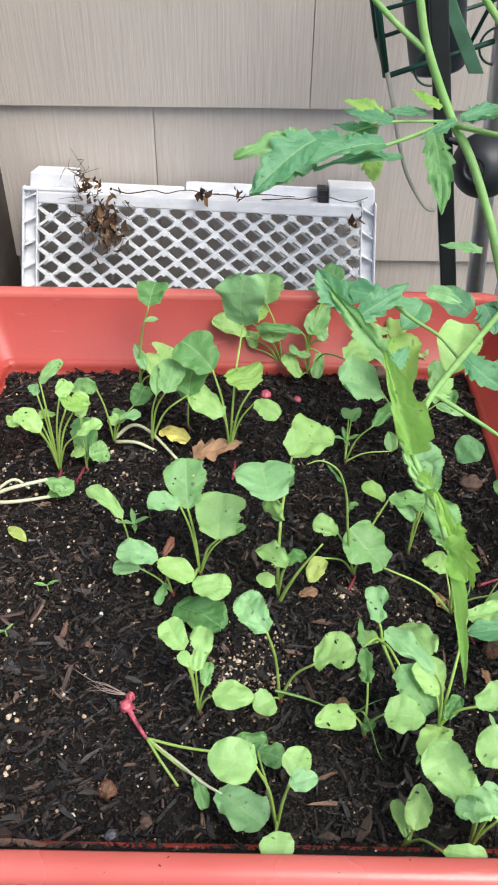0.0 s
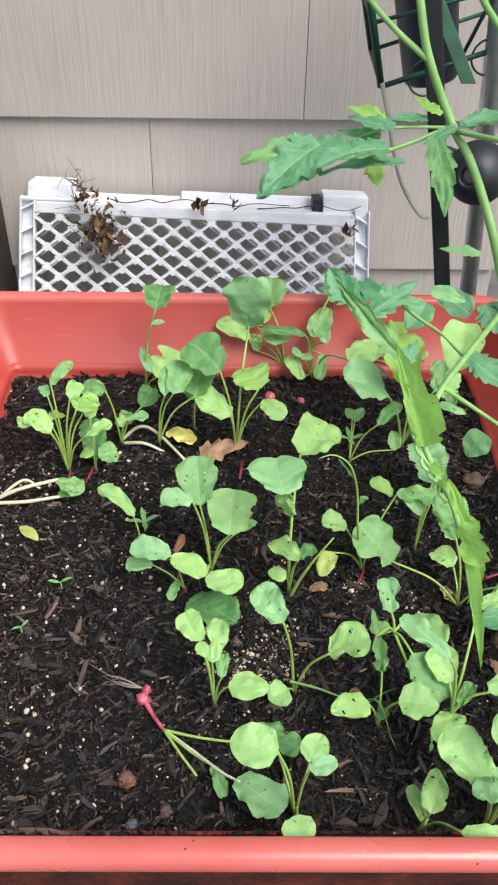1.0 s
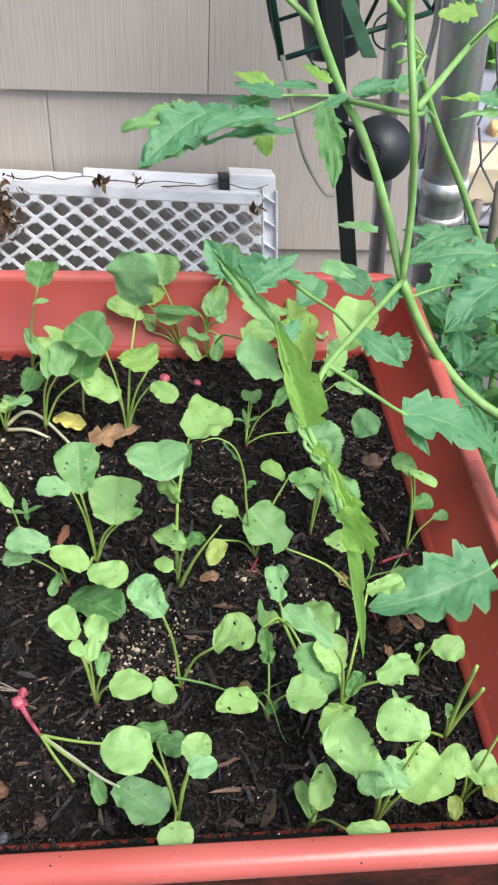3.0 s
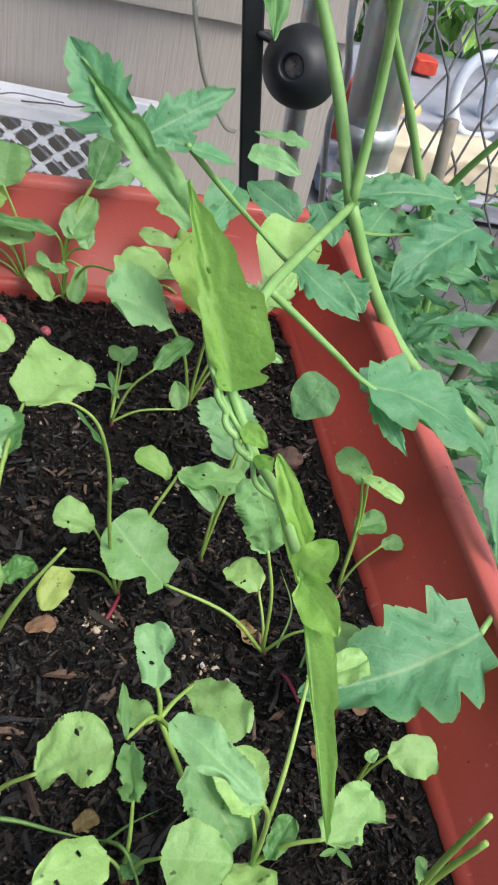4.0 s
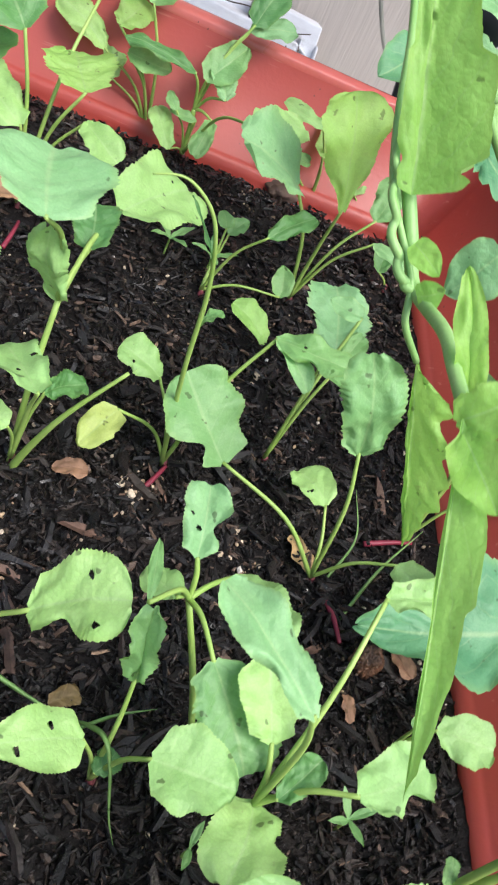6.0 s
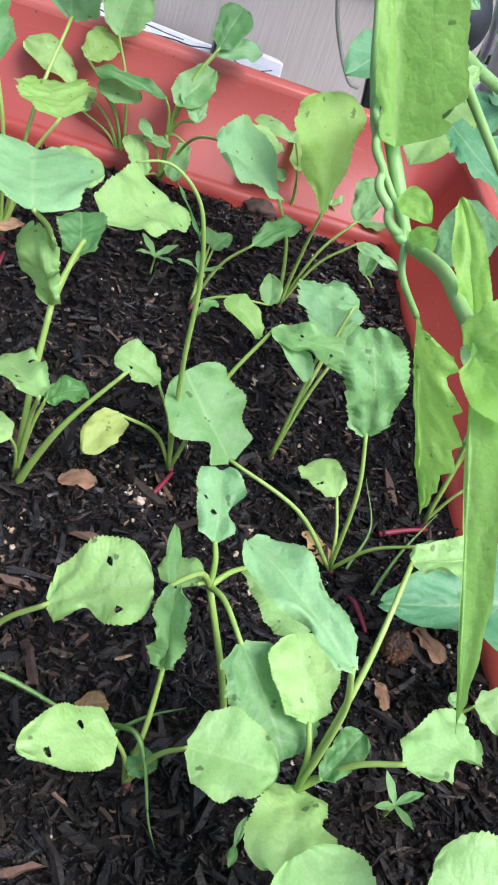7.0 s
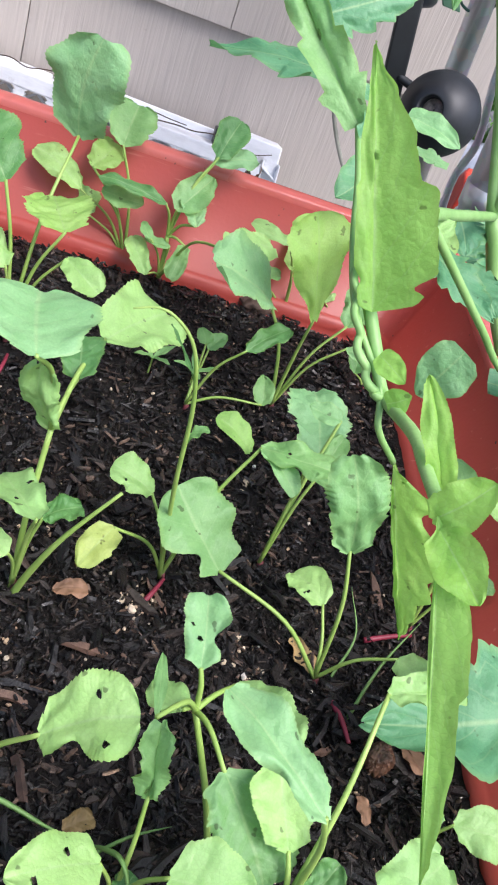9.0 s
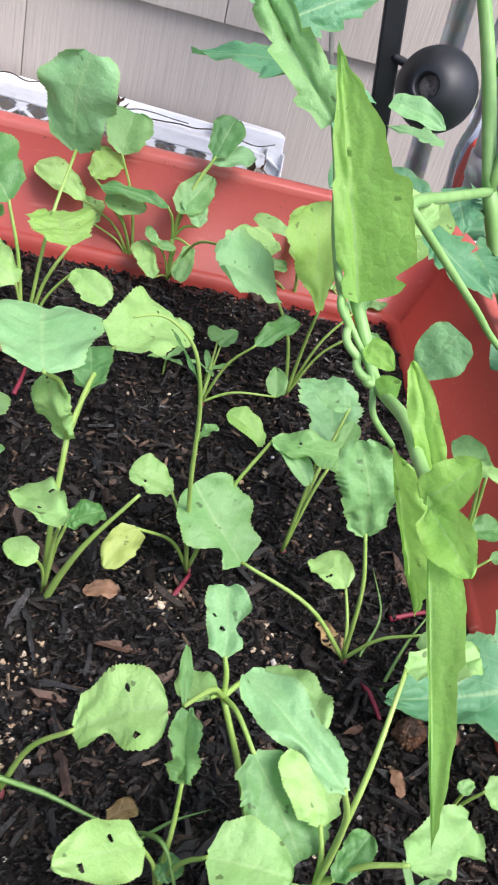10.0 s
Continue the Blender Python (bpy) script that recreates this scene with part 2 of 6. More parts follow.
def planter():
    thing = base_at("raised_planter", 0, 0.63, GROUND)
    # inset of the outline, height
    prof = [(0.066, -0.30), (0.054, -0.008), (0.0475, -0.006), (0.0455, 0.001), (0.0455, 0.0060), (0.0415, 0.0085), (0.0395, 0.0090), (0.0204, RIM - 0.0050), (0.0200, RIM - 0.0018), (0.0188, RIM - 0.0003), (0.0135, RIM + 0.0004), (0.0100, RIM - 0.0002),
            (0.0070, RIM - 0.0022), (0.0055, RIM - 0.0050), (0.0052, RIM - 0.0080), (0.0060, RIM - 0.0098), (0.0080, RIM - 0.0104), (0.0180, RIM - 0.0106), (0.0195, RIM - 0.013), (0.040, GROUND + 0.02), (0.046, GROUND + 0.002)]
    for name, a, b in (("inner_wall", 0, 8), ("rim", 7, 19), ("outer_wall", 18, len(prof))):
        bm = bmesh.new()
        rings = [[bm.verts.new((x, y, z + tilt(y, z))) for x, y in rounded_rect(FX[0] + i, FX[1] - i, BX[0] + i, BX[1] - i, max(0.010, 0.034 - 0.5 * i), 10)] for i, z in prof[a:b]]
        k = len(rings[0])
        for p, q in zip(rings, rings[1:]):
            for j in range(k):
                bm.faces.new((p[j], q[j], q[(j + 1) % k], p[(j + 1) % k]))
        if a == 0:
            bm.faces.new(rings[0])
        if b == len(prof):
            bm.faces.new(rings[-1][::-1])
        ob = part(name, bm, SHADED_SOILED if name == "outer_wall" else HIGHLIT_FADED if name == "rim" else TERRACOTTA, thing, smooth=True)
        ob.modifiers.new("edge", "EDGE_SPLIT").split_angle = radians(62)
    return tagged(thing, "terracotta red plastic raised bed filled with soil", "planter")


planter()


def height(x, y):
    """The soil's surface."""
    p = Vector((x, y, 0))
    e = max(0.0, 1 - min(0.225 - x, x + 0.214, 0.860 - y, y - 0.410) / 0.03)
    return 0.005 * noise.noise(p * 9) + 0.0040 * noise.noise(p * 33) + 0.0022 * noise.noise(p * 80) + 0.0012 * noise.noise(p * 170) - 0.004 * e + 0.009 * max(0.0, min(1.0, (x - 0.205) / 0.02)) + 0.040 * max(0.0, min(1.0, (0.416 - y) / 0.012))


bm = bmesh.new()
NX, NY = 190, 200
X0, X1, Y0, Y1 = -0.2145, 0.2285, 0.4010, 0.8605
rows = [[bm.verts.new((X0 + (X1 - X0) * i / NX, Y0 + (Y1 - Y0) * j / NY, 0)) for i in range(NX + 1)] for j in range(NY + 1)]
for r in rows:
    for v in r:
        v.co.z = height(v.co.x, v.co.y)
for p, q in zip(rows, rows[1:]):
    for i in range(NX):
        bm.faces.new((p[i], p[i + 1], q[i + 1], q[i]))
tagged(part("soil", bm, SOIL, smooth=True), "dark damp potting soil with bark mulch in the bed", "soil", kind="stuff")


# ---------- the crate against the wall ----------
def crate():
    thing = base_at("plastic_crate", -0.06, 1.40, GROUND)
    w, h, d = 0.536, 0.264, 0.060
    lean = Matrix.Translation((-0.073, 1.362, GROUND + 0.006)) @ Matrix.Rotation(radians(-14), 4, "X") @ Matrix.Rotation(radians(2.0), 4, "Y")

    def flare(me):
        for v in me.vertices:
            v.co.x *= 1 + 0.088 * (h - v.co.z) / h
        me.transform(lean)
    x0, x1 = -w / 2, w / 2

    def put(name, *boxes):
        bm = bmesh.new()
        for lo, hi in boxes:
            box(bm, lo, hi, 0.002)
        ob = part(name, bm, WHITE, thing)
        flare(ob.data)
        return ob
    put("top_rim", ((x0 + 0.024, -0.004, h - 0.040), (x1 - 0.024, 0.004, h - 0.022)), ((x0 + 0.024, 0.004, h - 0.027), (x1 - 0.024, d - 0.004, h - 0.022)))
    put("back_rim", ((x0 + 0.070, d - 0.004, h - 0.044), (x0 + 0.24, d + 0.004, h - 0.018)), ((x0 + 0.242, d - 0.004, h - 0.050), (x1 - 0.074, d + 0.004, h - 0.009)))
    put("corner_tab", ((x0 + 0.010, 0.006, h - 0.030), (x0 + 0.076, d, h + 0.004)), ((x0, -0.004, h - 0.022), (x0 + 0.085, 0.004, h - 0.016)))
    put("corner_tab", ((x1 - 0.072, 0.006, h - 0.034), (x1 - 0.002, d, h + 0.004)))
    put("dark_clip", ((x1 - 0.088, 0.010, h - 0.030), (x1 - 0.073, d - 0.01, h - 0.002))).data.materials[0] = BLACK
    for sx in (-1, 1):
        e0, e1 = (x0, x0 + 0.024) if sx < 0 else (x1 - 0.024, x1)
        plate = put("side_plate", ((e0 + 0.003, 0.007, 0), (e1 - 0.003, 0.010, h - 0.022)))
        put("outer_rail", ((e0, -0.004, 0), (e0 + 0.0032, 0.012, h - 0.016)))
        put("inner_rail", ((e1 - 0.0032, -0.004, 0), (e1, 0.012, h - 0.016)))
        put("side_wall", ((e0, 0.012, 0), (e0 + 0.004, d, h - 0.026)) if sx < 0 else ((e1 - 0.004, 0.012, 0), (e1, d, h - 0.026)))
        for i in range(7):
            bm = bmesh.new()
            z = 0.016 + i * 0.036
            box(bm, (e0 + 0.0032, -0.002, z), (e1 - 0.0032, 0.007, z + 0.0028), 0.0006)
            for v in bm.verts:
                v.co.z += -sx * 0.55 * (v.co.x - (e0 + e1) / 2)
            flare(part("rib", bm, WHITE, plate).data)
    put("bottom_rim", ((x0 + 0.024, -0.004, 0), (x1 - 0.024, 0.004, 0.03)), ((x0 + 0.024, 0.004, 0), (x1 - 0.024, d, 0.006)))
    for nm, y in (("lattice", 0.0), ("back_lattice", d - 0.010)):
        bm = bmesh.new()
        px, pz = 0.0385, 0.0318
        ax, bx, az, bz = x0 + 0.023, x1 - 0.023, 0.028, h - 0.038
        wid = 0.0014 if y else 0.0017
        for s in (1, -1):
            for k in range(-14, 34):
                # a bar across the panel, clipped to its edges
                cx = ax + (k + (0.35 if y else 0)) * px
                t0, t1 = az, bz
                xs = [cx + s * (t - az) * px / pz for t in (t0, t1)]
                lo, hi = min(xs), max(xs)
                ta, tb = t0, t1
                for lim in (ax, bx):
                    t = az + s * (lim - cx) * pz / px
                    if lim == ax:
                        if s > 0:
                            ta = max(ta, t)
                        else:
                            tb = min(tb, t)
                    else:
                        if s > 0:
                            tb = min(tb, t)
                        else:
                            ta = max(ta, t)
                if tb - ta < 0.004:
                    continue
                pa = Vector((cx + s * (ta - az) * px / pz, y, ta))
                pb = Vector((cx + s * (tb - az) * px / pz, y, tb))
                dv = (pb - pa).normalized()
                nv = Vector((-dv.z, 0, dv.x)) * wid
                yv, yb = Vector((0, 0.003, 0)), Vector((0, 0.005, 0))
                r0 = [bm.verts.new(pa + a) for a in (nv - yv, nv + yb, -nv + yb, -nv - yv)]
                r1 = [bm.verts.new(pb + a) for a in (nv - yv, nv + yb, -nv + yb, -nv - yv)]
                for j in range(4):
                    bm.faces.new((r0[j], r0[(j + 1) % 4], r1[(j + 1) % 4], r1[j]))
        # the rounded corners of the holes
        for k in range(-2, 30):
            for i in range(0, 14):
                c = Vector((ax + 0.5 * px * (2 * k + i % 2), y, az + 0.5 * pz * i))
                if y == 0 and ax < c.x < bx and az < c.z < bz:
                    ring = [c + Vector((0.0064 * math.cos(t) * (1 + 0.22 * math.cos(4 * t)), -0.0032, 0.0052 * math.sin(t) * (1 + 0.22 * math.cos(4 * t)))) for t in [2 * math.pi * q / 12 for q in range(12)]]
                    lo = [bm.verts.new(p) for p in ring]
                    hi = [bm.verts.new(p + Vector((0, 0.0075, 0))) for p in ring]
                    bm.faces.new(lo)
                    bm.faces.new(hi[::-1])
                    for q in range(12):
                        bm.faces.new((lo[q], hi[q], hi[(q + 1) % 12], lo[(q + 1) % 12]))
        flare(part(nm, bm, WHITE, thing).data)
    return tagged(thing, "dirty white plastic lattice crate standing on edge against the wall", "crate")


crate()


# ---------- leaves and stems ----------
def leaf_material(name, low, high, through_color, vein=0.52, spots=0.65, thin=0.32):
    m, n, l, b = mat(name, 0.5)
    b.inputs["Specular IOR Level"].default_value = 0.5
    uv = n.new("ShaderNodeTexCoord").outputs["UV"]
    sep = n.new("ShaderNodeSeparateXYZ")
    l.new(uv, sep.inputs[0])

    def math_node(op, a, c=None):
        k = n.new("ShaderNodeMath")
        k.operation = op
        for s, v in zip(k.inputs, (a, c)):
            if v is None:
                continue
            if isinstance(v, (int, float)):
                s.default_value = v
            else:
                l.new(v, s)
        return k.outputs[0]
    across = math_node("ABSOLUTE", math_node("SUBTRACT", sep.outputs[1], 0.5))
    rib = ramp(n, l, across, (0.008, grey(1)), (0.03, grey(0)))
    wob = noise_tex(n, l, coords(n, l, (60, 60, 60)), 1, 2)
    slant = math_node("ADD", math_node("SUBTRACT", sep.outputs[0], math_node("MULTIPLY", across, 0.7)), math_node("MULTIPLY", wob, 0.06))
    wave = math_node("ABSOLUTE", math_node("SINE", math_node("MULTIPLY", slant, 17.0)))
    side = ramp(n, l, wave, (0.02, grey(0.42)), (0.16, grey(0)))
    veins = mix(n, l, 1.0, rib, side, "LIGHTEN")
    net = n.new("ShaderNodeTexVoronoi")
    net.feature = "DISTANCE_TO_EDGE"
    net.inputs["Scale"].default_value = 850
    l.new(coords(n, l), net.inputs["Vector"])
    cells = ramp(n, l, net.outputs["Distance"], (0.0, grey(0.25)), (0.16, grey(1)))
    mesh_net = n.new("ShaderNodeTexVoronoi")
    mesh_net.feature = "DISTANCE_TO_EDGE"
    mesh_net.inputs["Scale"].default_value = 300
    l.new(coords(n, l), mesh_net.inputs["Vector"])
    blister = ramp(n, l, mesh_net.outputs["Distance"], (0.0, grey(0)), (0.22, grey(1)))
    big = noise_tex(n, l, coords(n, l), 75, 5, 0.65)
    info = n.new("ShaderNodeObjectInfo")
    c = ramp(n, l, big, (0.28, low), (0.72, high))
    c = mix(n, l, 0.55, c, ramp(n, l, info.outputs["Random"], (0, (0.84, 0.88, 0.90)), (1, (1.16, 1.08, 0.90))), "MULTIPLY")
    c = mix(n, l, mix(n, l, vein, (0, 0, 0), veins), c, tuple(min(1, 0.35 * h + 0.65 * v) for h, v in zip(high, (0.42, 0.58, 0.26))))
    c = mix(n, l, 0.10, c, cells, "MULTIPLY")
    c = mix(n, l, 0.16, c, ramp(n, l, blister, (0.0, (1.25, 1.18, 1.15)), (0.6, (0.94, 0.95, 0.94))), "MULTIPLY")
    edge = ramp(n, l, across, (0.42, grey(0)), (0.5, grey(0.25)))
    c = mix(n, l, edge, c, (0.30, 0.40, 0.08))
    dots = ramp(n, l, noise_tex(n, l, coords(n, l), 190, 2), (0.695, grey(0)), (0.72, grey(1)))
    c = mix(n, l, mix(n, l, spots, (0, 0, 0), dots), c, (0.035, 0.045, 0.012))
    scar = ramp(n, l, noise_tex(n, l, coords(n, l), 75, 4, 0.7), (0.685, grey(0)), (0.73, grey(0.75)))
    c = mix(n, l, mix(n, l, spots, (0, 0, 0), scar), c, (0.20, 0.17, 0.06))
    l.new(c, b.inputs["Base Color"])
    k = bump(n, l, b, veins, -0.7, 0.0012)
    k = bump(n, l, b, cells, 0.2, 0.0002, k)
    k = bump(n, l, b, blister, 0.18, 0.0005, k)
    bump(n, l, b, noise_tex(n, l, coords(n, l), 130, 3), 0.5, 0.0018, k)
    tr = n.new("ShaderNodeBsdfTranslucent")
    l.new(mix(n, l, 0.35, c, through_color), tr.inputs["Color"])
    sh = n.new("ShaderNodeMixShader")
    sh.inputs[0].default_value = thin
    l.new(b.outputs[0], sh.inputs[1])
    l.new(tr.outputs[0], sh.inputs[2])
    l.new(sh.outputs[0], n["Material Output"].inputs["Surface"])
    return m


LEAF = {
    "P": leaf_material("pale_leaf", (0.290, 0.540, 0.155), (0.415, 0.675, 0.245), (0.46, 0.78, 0.13)),
    "M": leaf_material("green_leaf", (0.175, 0.390, 0.122), (0.275, 0.515, 0.195), (0.34, 0.67, 0.10)),
    "B": leaf_material("bluish_leaf", (0.218, 0.468, 0.185), (0.335, 0.595, 0.280), (0.29, 0.62, 0.15)),
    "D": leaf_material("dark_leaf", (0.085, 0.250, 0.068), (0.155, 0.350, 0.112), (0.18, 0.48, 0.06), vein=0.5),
    # G and T: base colour raised to hold light shining through the blade
    "G": leaf_material("bright_leaf", (0.345, 0.630, 0.140), (0.440, 0.720, 0.205), (0.56, 0.90, 0.18), vein=0.45, spots=0.6, thin=0.5),
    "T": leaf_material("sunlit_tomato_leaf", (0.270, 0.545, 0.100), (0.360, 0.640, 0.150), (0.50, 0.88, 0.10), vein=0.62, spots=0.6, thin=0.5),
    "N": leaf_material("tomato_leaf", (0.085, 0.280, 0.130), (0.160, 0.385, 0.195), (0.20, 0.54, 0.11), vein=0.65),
    "Y": leaf_material("yellowed_leaf", (0.38, 0.52, 0.116), (0.52, 0.63, 0.200), (0.64, 0.76, 0.14), spots=0.6),
}


def stem_material(name, low, high, red=0.0):
    m, n, l, b = mat(name, 0.5)
    big = noise_tex(n, l, coords(n, l, (60, 60, 60)), 1, 4)
    c = ramp(n, l, big, (0.3, low), (0.7, high))
    if red:
        c = mix(n, l, ramp(n, l, noise_tex(n, l, coords(n, l), 45, 3), (0.42, grey(0)), (0.62, grey(red))), c, (0.16, 0.02, 0.035))
    l.new(c, b.inputs["Base Color"])
    b.inputs["Subsurface Weight"].default_value = 0.0
    bump(n, l, b, noise_tex(n, l, coords(n, l, (900, 900, 120)), 1, 3), 0.25, 0.0006)
    return m


STEM = stem_material("radish_stalk", (0.22, 0.36, 0.065), (0.34, 0.49, 0.120))
VINE = stem_material("tomato_stem", (0.17, 0.35, 0.085), (0.27, 0.46, 0.150))
CROWN = stem_material("red_root_crown", (0.10, 0.020, 0.028), (0.24, 0.075, 0.075), 0.4)
RED_ROOT = stem_material("red_root_skin", (0.14, 0.012, 0.026), (0.28, 0.030, 0.056))
PALE_STALK = stem_material("bleached_stalk", (0.42, 0.44, 0.27), (0.62, 0.62, 0.44))


def table(u, *stops):
    """A rounded course through (place, width) pairs."""
    for (p, w), (q, x) in zip(stops, stops[1:]):
        if u <= q:
            k = (u - p) / (q - p)
            return w + (x - w) * k * k * (3 - 2 * k)
    return stops[-1][1]


def outline(shape, u):
    if shape == "c":
        return math.sin(math.pi * min(1, 0.05 + 0.95 * u) ** 0.85) ** 0.55 * min(1.0, 0.30 + 6 * u)
    if shape == "n":
        return math.sin(math.pi * min(1, 0.03 + 0.97 * u)) ** 0.8
    if shape == "d":
        # a large leaflet with deep lobes
        body = math.sin(math.pi * (0.06 + 0.94 * u) ** 0.60) ** 0.7 * (1.12 - 0.25 * u)
        tooth = (u * 4.0 + 0.25) % 1.0
        return body * (0.56 + 0.22 * u + (0.44 - 0.26 * u) * math.sin(0.5 * math.pi * min(1.0, tooth / 0.82)) ** 0.9 * (1 if tooth < 0.82 else (1 - tooth) / 0.18))
    if shape == "f":
        return (0.04 + 0.96 * u) ** 0.85 * max(0.0, 1 - (0.985 * u) ** 7) ** 0.5
    if shape == "o":
        return (0.06 + u) ** 0.5 * (1 - u) ** 0.75
    if shape == "m":
        # a lobed tomato leaflet, its teeth pointing to the tip
        body = math.sin(math.pi * (0.06 + 0.94 * u) ** 0.62) ** 0.75 * (1.12 - 0.30 * u)
        tooth = (u * 4.6 + 0.35) % 1.0
        return body * (0.60 + 0.24 * u + (0.40 - 0.24 * u) * tooth ** 0.8)
    if shape == "l":
        return table(u, (0, 0.04), (0.012, 0.40), (0.03, 0.72), (0.07, 0.82), (0.105, 0.64), (0.18, 0.98), (0.30, 0.97), (0.445, 1.0), (0.475, 0.74), (0.62, 0.68), (0.80, 0.36), (0.92, 0.12), (1.0, 0.0))
    if shape == "h":
        # a hanging half-folded leaflet with saw-like lobes
        return table(u, (0, 0.05), (0.03, 0.62), (0.09, 0.80), (0.16, 0.92), (0.19, 0.66), (0.36, 1.0), (0.39, 0.78), (0.53, 0.97), (0.56, 0.74), (0.68, 0.82), (0.71, 0.50), (0.80, 0.46), (0.83, 0.30), (1.0, 0.0))
    if shape == "k":
        return table(u, (0, 0.30), (0.08, 0.62), (0.20, 0.80), (0.36, 1.0), (0.50, 1.0), (0.53, 0.78), (0.68, 0.74), (0.80, 0.50), (0.90, 0.26), (1.0, 0.0))
    ear = 0.30 * math.exp(-((u - 0.10) / 0.07) ** 2)
    return (0.03 + u) ** 0.42 * max(0.0, 1 - (0.985 * u) ** 4.2) ** 0.5 * min(1.0, 0.35 + 6 * u) + 0.25 * ear


TOP = {k: max(outline(k, i / 60) for i in range(61)) for k in "cnomstlkfdh"}
CRUMPLE = {"h": 0.03, "t": 0.100, "s": 0.070, "c": 0.050, "m": 0.045, "n": 0.03, "d": 0.05, "f": 0.07, "o": 0.04, "l": 0.022, "k": 0.012}
TEETH = {"h": 0.03, "t": 0.13, "s": 0.072, "c": 0.050, "m": 0.03, "n": 0.03, "d": 0.06, "f": 0.08, "o": 0.03, "l": 0.03, "k": 0.04}


def half_width(shape, u):
    return outline(shape, min(1.0, max(0.0, u))) / TOP[shape]


def blade(length, width, shape, seed, fold=None, bite=None, holes=False, lop=(1, 1)):
    """A leaf blade from its stalk along x, facing z, with a wavy toothed edge."""
    rnd = random.Random(seed)
    nu, nv = (84, 8) if shape in "cstflhkd" else (54, 8)
    fold_a = radians(fold if fold is not None else rnd.uniform(4, 20))
    arch = rnd.uniform(0.02, 0.09) if shape != "m" else rnd.uniform(0.0, 0.05)
    arch = 0.012 if shape in "lkh" else arch
    off = Vector((rnd.uniform(0, 60), rnd.uniform(0, 60), rnd.uniform(0, 60)))
    crumple, teeth = CRUMPLE[shape], TEETH[shape]
    radish = shape in "cstf"
    sway = rnd.uniform(-0.06, 0.06)
    sway = 0.15 * sway if shape in "lkh" else sway
    sweep = 0.28 * width if shape in "mh" else 0.15 * width if shape == "d" else 0.0
    curl = (rnd.uniform(-0.16, 0.10), rnd.uniform(-0.16, 0.10)) if radish else (rnd.uniform(-0.08, 0.02),) * 2
    pucker = {"t": 0.034, "s": 0.012, "c": 0.007, "d": 0.032, "f": 0.012, "l": 0.016, "h": 0.026, "m": 0.018}.get(shape, 0.008)
    nibbles = [(rnd.choice((-1, 1)), rnd.uniform(0.3, 0.95), rnd.uniform(0.05, 0.11), rnd.uniform(0.06, 0.17)) for q in range(rnd.choice((0, 1, 1, 2)))] if radish else []
    bm = bmesh.new()
    uvl = bm.loops.layers.uv.new("uv")
    rows, spots = [], {}
    gap, pits = set(), []
    if holes:
        for q in range(rnd.randint(1, 3)):
            pits.append((rnd.randint(nu // 3, nu - 9), rnd.choice((rnd.randint(3, nv - 2), rnd.randint(nv + 2, 2 * nv - 3))), rnd.uniform(0.0006, 0.0014)))
    for i in range(nu + 1):
        u = i / nu
        row = []
        for j in range(-nv, nv + 1):
            v = j / nv
            s, av = (1 if j > 0 else -1), abs(j / nv)
            side = Vector((0, 3 if j > 0 else 9, 0))
            warp = 0.05 * noise.noise(off + side + Vector((u * 3, 0, 5))) if 0.06 < u < 0.94 else 0
            hw = half_width(shape, u + warp) * width / 2
            saw = ((u * (23 if shape in "sc" else 15 if shape != "t" else 14) + (0.4 if j > 0 else 0) + 1.6 * noise.noise(off + side + Vector((u * 4, 0, 2)))) % 1.0) - 0.5
            bite_depth = teeth * (0.55 + 0.9 * abs(noise.noise(off + side + Vector((u * 6, 7, 0)))))
            e = 1 + (bite_depth * saw + (0.12 if radish else 0.10) * noise.noise(off + side + Vector((u * 4.5, 0, 0)))) * av ** 2
            if bite and bite[0] * v > 0:
                e *= 1 - 0.62 * av * math.exp(-((u - bite[1]) / 0.13) ** 2)
            for ns, nu0, nr, nd in nibbles:
                if ns == s:
                    e *= 1 - nd * av ** 3 * max(0.0, 1 - ((u - nu0) / nr) ** 2)
            y = v * hw * e * lop[j > 0]
            x = u * length + sweep * av * (0.3 + 0.7 * (1 - u)) * (u > 0) - 0.03 * length * av * (1 - u) * (u < 0.15 and radish)
            z = arch * length * 4 * u * (1 - u) + crumple * length * (0.4 + av) * noise.noise(off + Vector((u * 3.6, v * 1.9, 0.0)))
            z += 0.5 * crumple * length * av ** 2 * math.sin(u * 14 + off.x + (2 if j > 0 else 0))
            z += curl[0 if j > 0 else 1] * hw * av ** 2.5 * (0.6 + noise.noise(off + side + Vector((u * 2.2, 4, 4))))
            z += pucker * width * (abs(math.sin((u - 0.35 * av) * 17)) - 0.5) * min(1.0, 3 * av) * (1.15 - av)
            z += 0.55 * pucker * width * noise.noise(off + Vector((u * 14, v * 8, 1)))
            z *= min(1.0, 6 * u + 0.1)
            a = fold_a
            y2 = y * math.cos(a) - (z * math.sin(a) * (1 if y > 0 else -1) if fold else 0)
            z2 = abs(y) * math.sin(a) + z * math.cos(a)
            y2 += sway * length * 4 * u * (1 - u)
            row.append(bm.verts.new((x, y2, z2)))
            spots[row[-1]] = (u, v * 0.5 + 0.5)
        rows.append(row)
    for pi, pj, pr in pits:
        c = rows[pi][pj].co.copy()
        for di in (-1, 0, 1):
            for dj in (-1, 0, 1):
                if di or dj:
                    v = rows[pi + di][pj + dj]
                    v.co = c + (v.co - c).normalized() * pr * rnd.uniform(0.6, 1.3)
        gap |= {(pi - 1, pj - 1), (pi - 1, pj), (pi, pj - 1), (pi, pj)}
